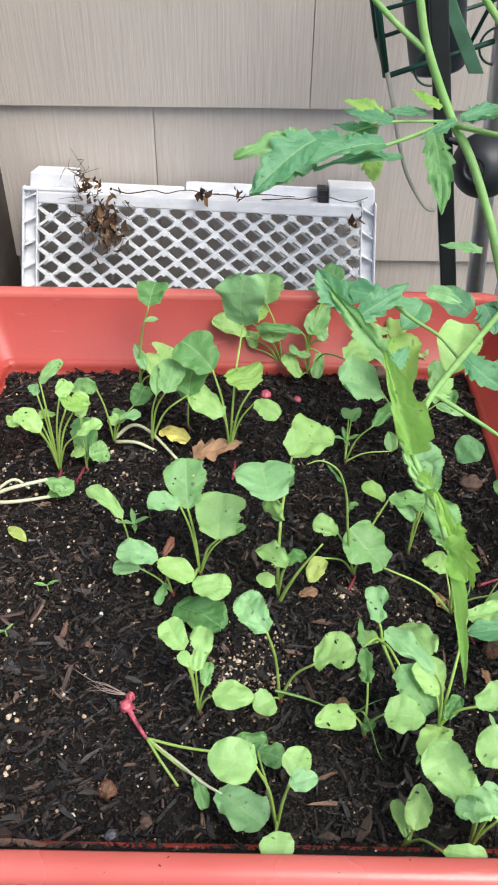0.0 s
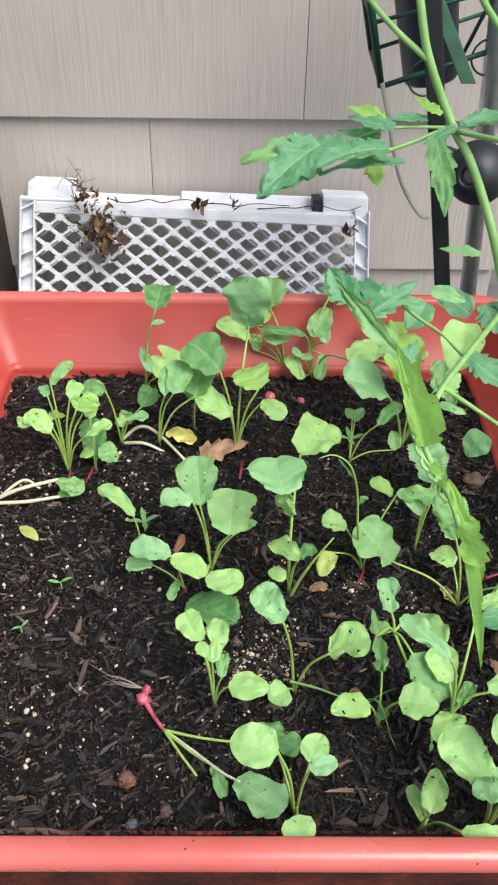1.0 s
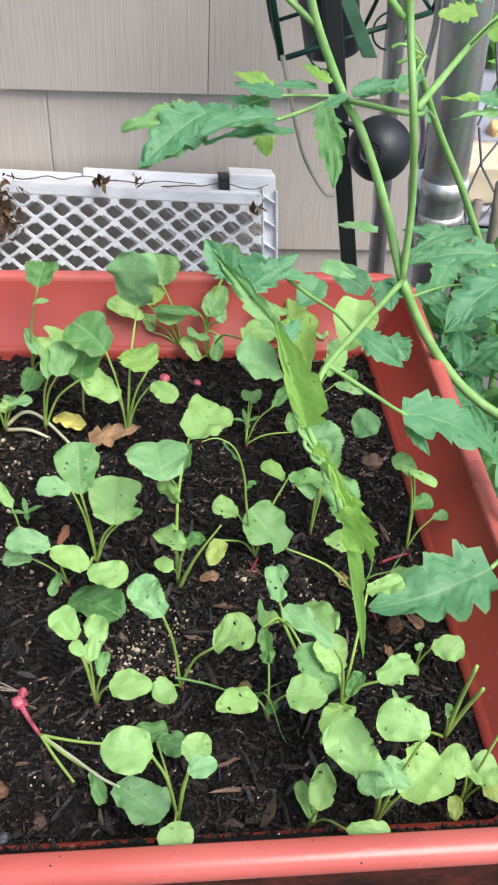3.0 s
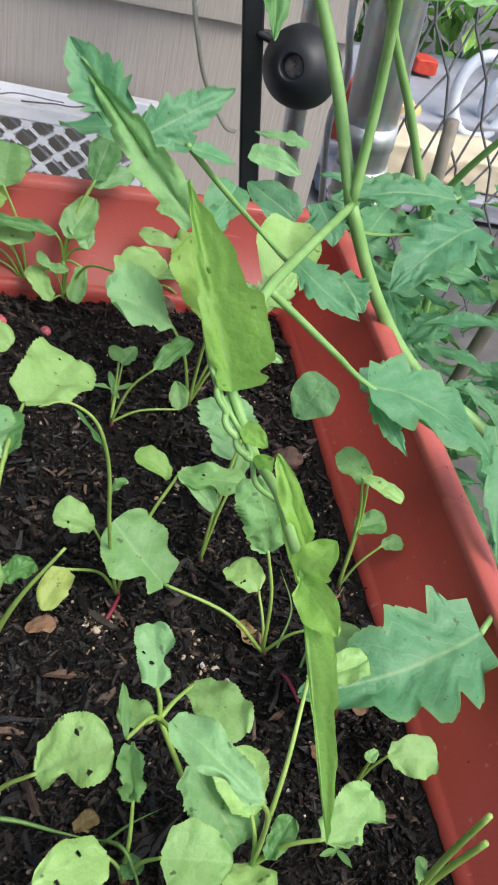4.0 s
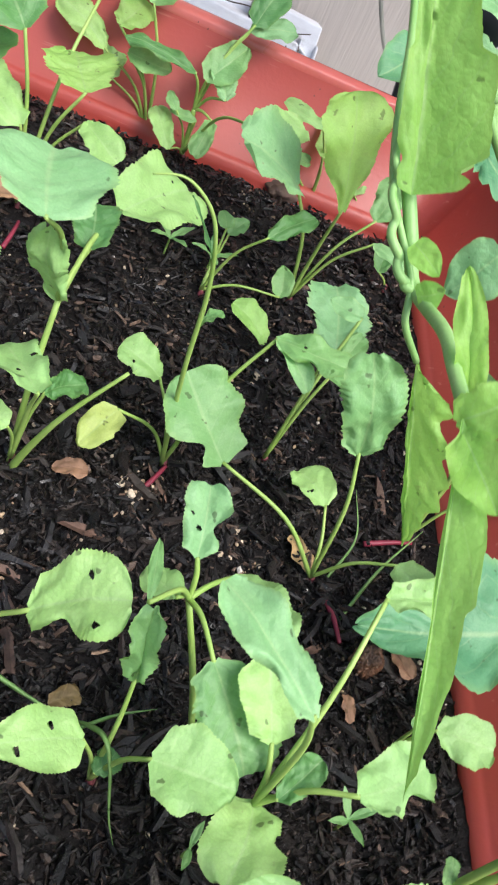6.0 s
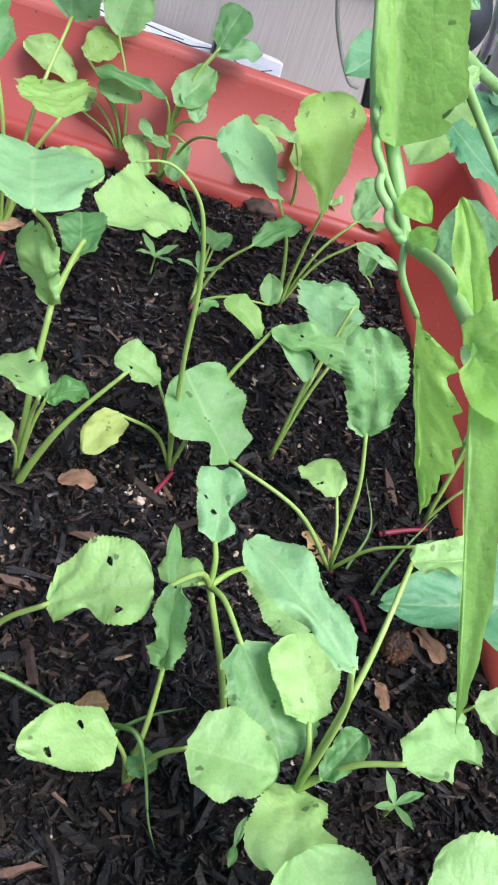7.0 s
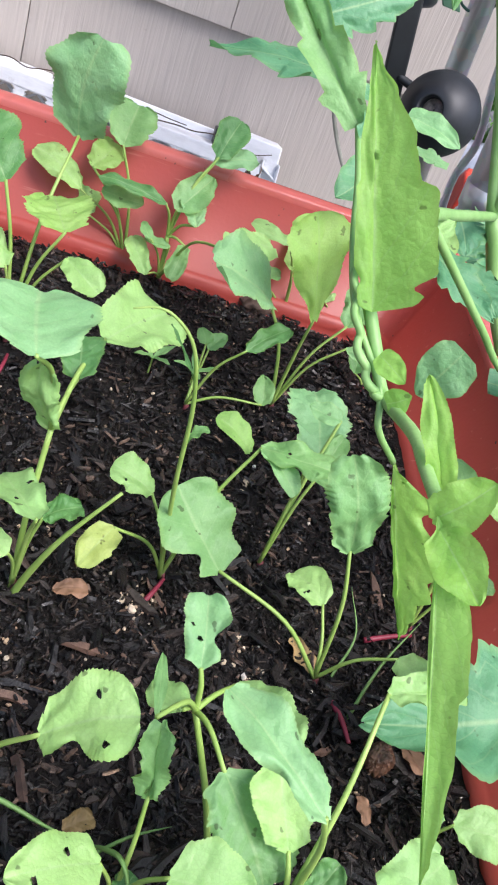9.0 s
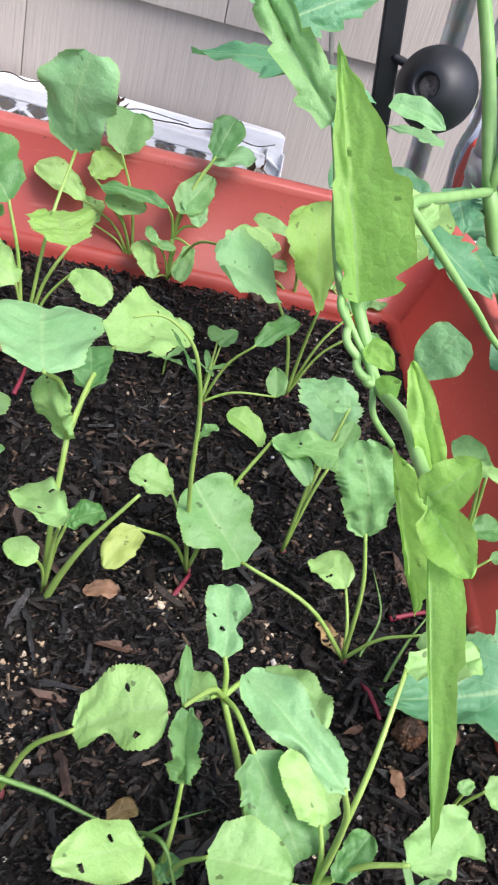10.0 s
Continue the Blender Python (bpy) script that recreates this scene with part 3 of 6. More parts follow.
    for i in range(nu):
        for j in range(2 * nv):
            if (i, j) in gap:
                continue
            f = bm.faces.new((rows[i][j], rows[i + 1][j], rows[i + 1][j + 1], rows[i][j + 1]))
            for lp in f.loops:
                lp[uvl].uv = spots[lp.vert]
    for pi, pj, pr in pits:
        if not rows[pi][pj].link_faces:
            bm.verts.remove(rows[pi][pj])
    return bm


def turned(x, y, z, azimuth, pitch, roll):
    """The pose of a blade whose rib runs to that azimuth and pitch, rolled about the rib."""
    return Matrix.Translation((x, y, z)) @ Matrix.Rotation(radians(azimuth), 4, "Z") @ Matrix.Rotation(radians(-pitch), 4, "Y") @ Matrix.Rotation(radians(-roll), 4, "X")


LABELS = {
    "front": "young radish plant with broad pale green leaves in mulch",
    "bare": "young radish plant with insect-holed green leaves in soil",
    "back": "leggy radish plant with green leaves beside the planter rim",
}
count = [0]


def sprout(name, x, y, where, seed):
    z = height(x, y)
    ob = base_at(name, x, y, z)
    label = "bitten-off radish stalks standing bare in the soil" if name == "radish_stubs" else LABELS[where]
    tagged(ob, label, "radish plant", group="radishes in the bed")
    bm = bmesh.new()
    tube(bm, [(x, y, z - 0.012), (x + 0.0008, y, z + 0.001), (x, y + 0.001, z + 0.0035)], 0.0017, 0.0012, 8, 4)
    part("root_crown", bm, CROWN, ob, smooth=True)
    return ob


def stalk(owner, points, r0=0.0016, r1=None, material=None, name="stalk"):
    bm = bmesh.new()
    tube(bm, points, r0, r1 or r0 * 0.72, 7, 6)
    return part(name, bm, material or (VINE if owner.name.startswith("tomato") else STEM), owner, smooth=True)


def leaf(owner, at, length, azimuth, pitch, roll, width, color, shape, fold=None, bite=None, holes=False, stem=True, fork=None, lop=(1, 1)):
    count[0] += 1
    m = turned(*at, azimuth, pitch, roll)
    bm = blade(length, width, shape, count[0] * 7 + 3, fold, bite, holes, lop)
    bm.transform(m)
    holder = owner
    if stem and not owner.name.startswith("tomato"):
        o, a = (Vector(fork) if fork else owner.matrix_world.translation), Vector(at)
        dist = (a - o).length
        flat = Vector((a.x - o.x, a.y - o.y, 0))
        mid = o.lerp(a, 0.5) + Vector((0, 0, 0.13 * dist)) - 0.10 * flat
        thick = 0.0006 + 0.004 * min(0.07, dist) + 0.006 * width
        thick = max(thick, 0.0010) if fork else thick
        holder = stalk(owner, [o + Vector((0, 0, 0.0 if fork else 0.003)), mid, a], thick, thick * 0.7)
    part("leaf", bm, LEAF[color], holder, smooth=True)

# ---------- the radishes ----------
p = sprout("radish_plant", 0.137, 0.482, "front", 1)
stalk(p, [(0.137, 0.482, 0.003), (0.1372, 0.4799, 0.01735), (0.1355, 0.4778, 0.0317)], 0.0016, 0.0014)
fork = (0.1355, 0.4778, 0.0317)
leaf(p, (0.1355, 0.4778, 0.0317), 0.025, -108, 8, -3, 0.024, "P", "s", fork=fork)
leaf(p, (0.1327, 0.4874, 0.04918), 0.022, 106, 25, 7, 0.020, "P", "s", fork=fork)
leaf(p, (0.1208, 0.4691, 0.101), 0.033, 136, 9, 6, 0.015, "B", "s", bite=(1, 0.35), fork=fork)
leaf(p, (0.1515, 0.4726, 0.0625), 0.030, 34, -14, -2, 0.019, "P", "s", bite=(-1, 0.55), fork=fork)
leaf(p, (0.1366, 0.4744, 0.04607), 0.015, 48, 30, -0, 0.009, "D", "t", fork=fork)
leaf(p, (0.1499, 0.5174, 0.08339), 0.022, 10, 12, -9, 0.014, "P", "s", fold=30, fork=fork)
p = sprout("radish_plant", 0.124, 0.503, "front", 2)
stalk(p, [(0.124, 0.503, 0.003), (0.116, 0.512, 0.025), (0.1045, 0.523, 0.05)], 0.0012, 0.0010)
fork = (0.1045, 0.523, 0.05)
leaf(p, (0.1017, 0.5274, 0.06391), 0.023, 91, 13, 3, 0.016, "B", "s", bite=(-1, 0.4), holes=True, fork=fork)
leaf(p, (0.1207, 0.5425, 0.03933), 0.031, -62, 14, -9, 0.020, "P", "s", fork=fork)
leaf(p, (0.09962, 0.519, 0.05472), 0.015, 127, -21, 9, 0.012, "P", "c", fork=fork)
leaf(p, (0.08972, 0.5065, 0.06764), 0.021, 90, -2, 2, 0.004, "M", "n", fork=fork)
leaf(p, (0.1132, 0.5035, 0.05303), 0.031, -53, -28, -9, 0.025, "M", "t", fork=fork)
p = sprout("radish_plant", 0.0945, 0.485, "front", 3)
leaf(p, (0.08652, 0.485, 0.02975), 0.027, -157, 14, 6, 0.018, "P", "c", holes=True)
leaf(p, (0.1026, 0.4777, 0.04407), 0.023, -9, 4, -7, 0.023, "P", "c")
leaf(p, (0.09327, 0.4942, 0.05108), 0.024, 109, 69, 25, 0.013, "M", "t", fold=35)
leaf(p, (0.0936, 0.482, 0.0176), 0.008, 54, 12, -3, 0.008, "D", "t")
p = sprout("radish_plant", 0.0433, 0.5086, "bare", 4)
leaf(p, (0.0333, 0.5068, 0.0815), 0.026, 124, 17, 14, 0.020, "B", "t")
leaf(p, (0.06225, 0.5006, 0.05906), 0.026, 6, 29, -10, 0.025, "P", "s", bite=(-1, 0.35), holes=True)
leaf(p, (0.0386, 0.5045, 0.0148), 0.014, -149, -8, 10, 0.019, "P", "c")
p = sprout("radish_plant", 0.1633, 0.5796, "front", 5)
leaf(p, (0.1534, 0.5899, 0.06348), 0.039, 152, 67, 58, 0.023, "M", "t")
leaf(p, (0.1848, 0.5735, 0.0321), 0.018, -49, -5, -20, 0.017, "P", "s")
leaf(p, (0.1614, 0.6022, 0.02023), 0.019, 126, -6, 11, 0.018, "P", "s", holes=True)
leaf(p, (0.1154, 0.5986, 0.02891), 0.036, 144, 36, 13, 0.034, "M", "s", bite=(1, 0.25))
p = sprout("radish_plant", 0.0982, 0.6134, "bare", 6)
leaf(p, (0.1183, 0.6266, 0.06929), 0.029, -15, 8, -14, 0.015, "M", "s", bite=(-1, 0.5), holes=True)
leaf(p, (0.1183, 0.6266, 0.06929), 0.022, -40, -21, -13, 0.010, "B", "s", stem=False)
leaf(p, (0.1164, 0.6331, 0.06063), 0.019, 160, 25, 15, 0.013, "G", "s", stem=False)
leaf(p, (0.08524, 0.6268, 0.03315), 0.019, 167, 17, 13, 0.017, "P", "s", holes=True)
leaf(p, (0.07292, 0.6008, 0.03555), 0.020, -119, -17, 5, 0.014, "Y", "c")
p = sprout("radish_plant", 0.043, 0.588, "bare", 7)
stalk(p, [(0.043, 0.588, 0.003), (0.042, 0.592, 0.04), (0.04276, 0.5989, 0.0752)], 0.0013, 0.0010)
fork = (0.04276, 0.5989, 0.0752)
leaf(p, (0.0352, 0.5749, 0.1188), 0.033, 100, 1, 2, 0.037, "B", "s", fork=fork)
leaf(p, (0.04276, 0.5989, 0.0752), 0.034, -124, 69, 152, 0.013, "P", "t", fork=fork)
leaf(p, (0.0521, 0.6668, 0.06988), 0.046, 60, -5, -18, 0.036, "P", "s", fold=16, holes=True, fork=fork)
leaf(p, (0.04625, 0.5714, 0.06077), 0.032, 121, -18, 6, 0.018, "P", "s", holes=True)
leaf(p, (0.0478, 0.585, 0.048), 0.014, 30, 10, -2, 0.012, "D", "t")
leaf(p, (0.0395, 0.5795, 0.0333), 0.013, 162, 7, 18, 0.011, "P", "c")
leaf(p, (0.0465, 0.6255, 0.078), 0.018, 100, 20, 10, 0.017, "D", "t", fork=fork)
p = sprout("radish_plant", 0.147, 0.752, "back", 8)
leaf(p, (0.1259, 0.7574, 0.06064), 0.040, -162, 25, 16, 0.047, "B", "s")
leaf(p, (0.1472, 0.7436, 0.0649), 0.052, 140, 66, 26, 0.034, "G", "f")
leaf(p, (0.170, 0.762, 0.057), 0.026, 74, 34, 1, 0.017, "M", "s")
leaf(p, (0.172, 0.752, 0.050), 0.024, -28, -4, -26, 0.008, "B", "c")
p = sprout("radish_plant", 0.14, 0.632, "front", 9)
leaf(p, (0.153, 0.6631, 0.04518), 0.040, 93, 8, 5, 0.032, "B", "t")
leaf(p, (0.150, 0.650, 0.075), 0.014, 159, -1, 25, 0.010, "B", "c")
leaf(p, (0.149, 0.640, 0.056), 0.018, 63, 29, -2, 0.010, "M", "s")
leaf(p, (0.139, 0.630, 0.062), 0.025, -26, -2, -23, 0.006, "M", "n")
p = sprout("small_radish", 0.1005, 0.7348, "back", 10)
leaf(p, (0.1197, 0.7314, 0.0442), 0.027, 40, 20, -15, 0.012, "D", "s")
leaf(p, (0.1391, 0.7381, 0.0107), 0.017, 99, 34, 14, 0.012, "M", "c")
leaf(p, (0.1079, 0.7749, 0.0115), 0.015, 53, 22, -11, 0.010, "M", "c")
leaf(p, (0.1058, 0.7766, 0.0131), 0.011, 114, 21, 13, 0.010, "M", "c")
p = sprout("radish_plant", 0.051, 0.8642, "back", 11)
leaf(p, (0.0151, 0.8601, 0.0399), 0.034, 160, 19, 37, 0.018, "P", "s")
leaf(p, (0.0225, 0.8622, 0.0248), 0.021, 95, 40, 2, 0.014, "P", "s")
leaf(p, (0.0332, 0.8692, 0.0694), 0.027, 83, 43, -5, 0.030, "M", "s")
leaf(p, (0.0197, 0.8591, 0.0557), 0.022, 61, 30, -17, 0.020, "G", "s")
leaf(p, (0.0284, 0.8567, 0.0447), 0.025, -0, -1, -41, 0.016, "M", "c")
p = sprout("radish_plant", 0.0039, 0.7444, "back", 12)
leaf(p, (0.01391, 0.7989, 0.09366), 0.049, -56, 85, -132, 0.041, "B", "s")
leaf(p, (0.0219, 0.7458, 0.0688), 0.023, 118, 16, 7, 0.035, "G", "t")
leaf(p, (0.0253, 0.7467, 0.0552), 0.023, -33, -17, -22, 0.018, "P", "s")
leaf(p, (-0.0093, 0.7527, 0.0815), 0.035, 142, 22, 25, 0.037, "D", "s")
leaf(p, (-0.001, 0.7393, 0.0464), 0.035, 141, 18, 21, 0.023, "P", "s")
p = sprout("radish_plant", 0.0739, 0.8526, "back", 13)
stalk(p, [(0.0739, 0.8527, 0.003), (0.0734, 0.8529, 0.0176), (0.0718, 0.8531, 0.0309)], .0017, 0.0014)
fork = (0.0718, 0.8531, 0.0309)
leaf(p, (0.0725, 0.8489, 0.0508), 0.031, 50, 35, -23, 0.022, "M", "c", fork=fork)
leaf(p, (0.0858, 0.8445, 0.0465), 0.022, 116, 29, 17, 0.016, "B", "t", fork=fork)
leaf(p, (0.0654, 0.8477, 0.0527), 0.041, 172, 2, 19, 0.011, "D", "s", fork=fork)
leaf(p, (0.0625, 0.8473, 0.0291), 0.012, 129, 25, 21, 0.007, "M", "c")
leaf(p, (0.0748, 0.8497, 0.0265), 0.016, 174, 1, 25, 0.008, "M", "c")
leaf(p, (0.065, 0.8354, 0.0116), 0.027, 125, 25, 19, 0.014, "P", "s")
leaf(p, (0.0877, 0.8681, 0.0814), 0.027, 67, 43, -12, 0.020, "D", "s", fork=fork)
leaf(p, (0.0865, 0.8683, 0.0773), 0.027, 21, 13, -24, 0.015, "B", "s", fork=fork)
leaf(p, (0.1007, 0.798, 0.06058), 0.036, 39, -2, -11, 0.026, "P", "s")
leaf(p, (0.0832, 0.8471, 0.0311), 0.025, -101, -32, 3, 0.012, "M", "s", fork=fork)
p = sprout("small_radish", 0.1259, 0.8796, "bare", 14)
leaf(p, (0.1529, 0.8774, 0.0258), 0.018, 82, 42, 3, 0.016, "M", "c")
leaf(p, (0.1336, 0.881, 0.0209), 0.020, 56, 32, -13, 0.012, "M", "c")
p = sprout("radish_plant", -0.1351, 0.717, "bare", 15)
leaf(p, (-0.1424, 0.7086, 0.0527), 0.024, 146, 27, 2, 0.019, "P", "s", holes=True)
leaf(p, (-0.1504, 0.7167, 0.0596), 0.018, 190, -8, 37, 0.011, "P", "t")
leaf(p, (-0.1205, 0.7154, 0.0704), 0.014, 70, -11, -21, 0.026, "G", "t", holes=True)
leaf(p, (-0.1127, 0.7076, 0.0513), 0.021, 25, 13, -3, 0.012, "P", "s")
leaf(p, (-0.1255, 0.7214, 0.0771), 0.016, 74, 15, -24, 0.014, "P", "t", holes=True)
leaf(p, (-0.1456, 0.7226, 0.0548), 0.016, 50, -18, -8, 0.010, "P", "t")
leaf(p, (-0.1403, 0.7278, 0.0856), 0.024, 38, 31, -37, 0.010, "M", "s", holes=True)
leaf(p, (-0.1445, 0.7282, 0.0736), 0.012, 123, 10, 18, 0.009, "B", "t")
leaf(p, (-0.1147, 0.7213, 0.0666), 0.015, 68, -4, -25, 0.015, "G", "t", holes=True)
p = sprout("radish_plant", -0.1133, 0.7203, "bare", 16)
leaf(p, (-0.1123, 0.7241, 0.0112), 0.034, 103, 38, 11, 0.024, "D", "s")
leaf(p, (-0.1082, 0.7159, 0.0216), 0.016, 28, -6, -32, 0.019, "M", "t", holes=True)
leaf(p, (-0.1121, 0.716, 0.0227), 0.013, 145, -11, 25, 0.012, "P", "t")
leaf(p, (-0.113, 0.7255, 0.0535), 0.021, 94, 39, -13, 0.014, "P", "s", holes=True)
p = sprout("radish_plant", -0.0958, 0.7556, "bare", 17)
leaf(p, (-0.0976, 0.7555, 0.0199), 0.014, 48, -5, -7, 0.014, "P", "t")
leaf(p, (-0.0937, 0.7595, 0.0177), 0.020, 85, -3, -16, 0.014, "M", "t", holes=True)
leaf(p, (-0.0875, 0.751, 0.0309), 0.018, 7, 8, -3, 0.012, "B", "s")
leaf(p, (-0.0769, 0.765, 0.0341), 0.022, 72, 12, -21, 0.020, "D", "t", holes=True)
leaf(p, (-0.1034, 0.7519, 0.0608), 0.025, 153, -12, 29, 0.015, "M", "t")
p = sprout("radish_plant", -0.0812, 0.827, "back", 18)
leaf(p, (-0.0652, 0.8169, 0.0986), 0.026, 81, 19, -5, 0.029, "D", "t")
leaf(p, (-0.0693, 0.8133, 0.0859), 0.012, 11, 2, -22, 0.006, "M", "n")
leaf(p, (-0.073, 0.8153, 0.0338), 0.027, 117, 25, 9, 0.010, "B", "c")
leaf(p, (-0.0678, 0.819, 0.0248), 0.032, 61, 25, -16, 0.031, "P", "s", bite=(1, 0.6))
p = sprout("radish_plant", -0.0631, 0.7527, "bare", 19)
leaf(p, (-0.0462, 0.7412, 0.0678), 0.029, 80, 28, -7, 0.022, "M", "s")
leaf(p, (-0.0535, 0.7406, 0.0658), 0.026, 90, 28, -3, 0.011, "M", "c")
leaf(p, (-0.0295, 0.7527, 0.0561), 0.026, 84, 20, -3, 0.030, "D", "s")
p = sprout("radish_plant", -0.0334, 0.7751, "back", 20)
leaf(p, (-0.0317, 0.7762, 0.0333), 0.020, 118, 24, 11, 0.021, "D", "s")
p = sprout("radish_plant", -0.0131, 0.61, "bare", 21)
leaf(p, (-0.0205, 0.6196, 0.064), 0.036, 95, 27, 1, 0.030, "M", "s", holes=True)
leaf(p, (-0.0252, 0.6136, 0.0737), 0.022, 175, 3, 20, 0.015, "B", "s")
leaf(p, (0.0012, 0.6026, 0.052), 0.033, 85, 25, -2, 0.036, "P", "s")
leaf(p, (0.0076, 0.6103, 0.0475), 0.014, 28, 8, -15, 0.009, "M", "c")
leaf(p, (-0.0154, 0.5809, 0.035), 0.028, 153, 7, 12, 0.017, "P", "c")
leaf(p, (-0.0154, 0.5789, 0.0326), 0.026, -5, -2, -15, 0.019, "P", "s")
p = sprout("radish_plant", -0.0322, 0.5926, "bare", 22)
leaf(p, (-0.0407, 0.5935, 0.0405), 0.028, 170, 6, 20, 0.019, "B", "s")
leaf(p, (-0.0546, 0.6, 0.0221), 0.019, -176, 1, 16, 0.011, "B", "s")
leaf(p, (-0.0361, 0.5946, 0.0125), 0.017, -108, -14, 6, 0.008, "M", "s")
p = sprout("radish_plant", -0.066, 0.6315, "bare", 23)
leaf(p, (-0.0707, 0.6353, 0.0358), 0.035, 142, 15, 13, 0.013, "P", "s")
p = sprout("radish_plant", -0.0079, 0.5026, "bare", 24)
leaf(p, (-0.0152, 0.5059, 0.0639), 0.020, 123, 17, 9, 0.017, "P", "s")
leaf(p, (-0.0086, 0.504, 0.0449), 0.027, 81, 18, -3, 0.015, "P", "s", bite=(1, 0.4))
leaf(p, (-0.0029, 0.5021, 0.031), 0.015, 85, 13, -1, 0.009, "M", "t")
leaf(p, (0.0019, 0.4992, 0.0258), 0.025, -2, -0, -13, 0.018, "P", "c")
leaf(p, (-0.016, 0.502, 0.0668), 0.010, -59, -15, -8, 0.008, "P", "c")
p = sprout("radish_plant", 0.0406, 0.4281, "front", 25)
leaf(p, (0.0278, 0.4269, 0.0796), 0.025, 168, 1, 11, 0.024, "P", "c")
leaf(p, (0.0479, 0.4411, 0.0414), 0.017, 62, 13, -4, 0.017, "P", "c")
leaf(p, (0.0457, 0.4251, 0.0646), 0.015, 12, 6, -13, 0.012, "B", "c")
leaf(p, (0.0387, 0.4063, 0.0511), 0.016, -80, -8, -3, 0.018, "P", "c")
leaf(p, (0.0294, 0.4676, 0.0168), 0.016, -17, -2, -11, 0.015, "D", "s")
p = sprout("radish_plant", 0.1108, 0.4205, "front", 26)
leaf(p, (0.1147, 0.4203, 0.0251), 0.024, 76, 16, 4, 0.015, "P", "c", holes=True)
leaf(p, (0.1137, 0.4204, 0.0114), 0.022, 107, 10, 10, 0.009, "P", "s")
leaf(p, (0.1230, 0.3980, 0.0510), 0.021, -9, 3, -7, 0.011, "P", "s")
p = sprout("radish_plant", 0.1488, 0.421, "front", 27)
leaf(p, (0.1385, 0.4202, 0.0606), 0.032, 122, 10, 12, 0.025, "P", "s")
leaf(p, (0.1642, 0.4286, 0.0865), 0.026, 160, -1, 16, 0.023, "P", "s")
leaf(p, (0.1575, 0.4209, 0.0367), 0.030, 34, 10, -6, 0.032, "P", "s", holes=True)
leaf(p, (0.1479, 0.4263, 0.0409), 0.015, 38, 13, -8, 0.014, "B", "s")
leaf(p, (0.1482, 0.4129, 0.0627), 0.019, 173, -3, 11, 0.014, "B", "t")
leaf(p, (0.1367, 0.4161, 0.0824), 0.018, -41, -6, -14, 0.009, "B", "s")
p = sprout("radish_plant", 0.1985, 0.4287, "front", 28)
leaf(p, (0.1939, 0.4283, 0.0399), 0.016, 130, 5, 13, 0.019, "P", "s")
leaf(p, (0.1973, 0.431, 0.0336), 0.017, 11, 9, -11, 0.020, "P", "s")
leaf(p, (0.2044, 0.426, 0.0316), 0.014, -22, 2, -12, 0.016, "Y", "s")
leaf(p, (0.1947, 0.4295, 0.0126), 0.013, -102, -15, -5, 0.009, "Y", "c")
leaf(p, (0.2116, 0.4399, 0.0762), 0.020, 66, 18, 2, 0.010, "M", "t")
p = sprout("radish_stubs", 0.2002, 0.4698, "bare", 29)
leaf(p, (0.1975, 0.4698, 0.0259), 0.008, 74, 17, 3, 0.005, "M", "t")
p = sprout("radish_plant", 0.1927, 0.517, "front", 30)
leaf(p, (0.1995, 0.5167, 0.0264), 0.020, -7, 4, -15, 0.017, "P", "s")
leaf(p, (0.1927, 0.5164, 0.0313), 0.006, -149, -12, 9, 0.005, "M", "s")
p = sprout("radish_plant", 0.2091, 0.6168, "bare", 31)
leaf(p, (0.2048, 0.6182, 0.0472), 0.016, 10, 9, -16, 0.013, "D", "s")
leaf(p, (0.2239, 0.6197, 0.033), 0.011, 7, 9, -16, 0.009, "M", "s")
leaf(p, (0.2016, 0.6184, 0.0775), 0.019, 127, 13, 18, 0.014, "M", "s")
leaf(p, (0.1965, 0.6158, 0.0832), 0.020, -36, -6, -18, 0.008, "P", "s")
p = sprout("radish_plant", 0.2044, 0.795, "back", 32)
leaf(p, (0.1966, 0.7926, 0.0133), 0.017, 80, 32, 5, 0.013, "D", "s")
p = sprout("radish_plant", 0.1583, 0.8637, "back", 33)
leaf(p, (0.1433, 0.8518, 0.0508), 0.027, 157, 4, 22, 0.013, "P", "s")
leaf(p, (0.1506, 0.8549, 0.0341), 0.036, 72, 28, -2, 0.021, "G", "s")
leaf(p, (0.1208, 0.8593, 0.0194), 0.027, 7, 9, -25, 0.013, "M", "s")
p = sprout("radish_plant", 0.193, 0.8684, "back", 34)
leaf(p, (0.1807, 0.8637, 0.0156), 0.024, 99, 25, 11, 0.018, "P", "s")
leaf(p, (0.2025, 0.8627, 0.0108), 0.017, 15, 12, -18, 0.016, "M", "s")
leaf(p, (0.2077, 0.8764, 0.0176), 0.049, 77, 28, 2, 0.033, "M", "s")

# ---------- the tomato beside the bed ----------
tomato = base_at("tomato_plant", 0.40, 0.68, GROUND)
tagged(tomato, "tall tomato plant with thick green stems leaning over the bed", "tomato plant")
stalk(tomato, [(0.40, 0.68, GROUND), (0.397, 0.7092, -0.12), (0.3511, 0.7125, 0), (0.3234, 0.7307, 0.0208), (0.2959, 0.7503, 0.031), (0.2694, 0.7608, 0.0526), (0.2405, 0.7689, 0.0899), (0.217, 0.7748, 0.1315)], 0.0047, 0.0039, name="main_stem")
stalk(tomato, [(0.217, 0.7748, 0.1315), (0.2001, 0.8033, 0.1833), (0.1816, 0.8274, 0.2247), (0.1708, 0.8558, 0.2401), (0.1482, 0.871, 0.2845), (0.1383, 0.8766, 0.316), (0.1297, 0.8998, 0.3647), (0.119, 0.953, 0.46)], 0.0037, 0.0030, name="main_stem")
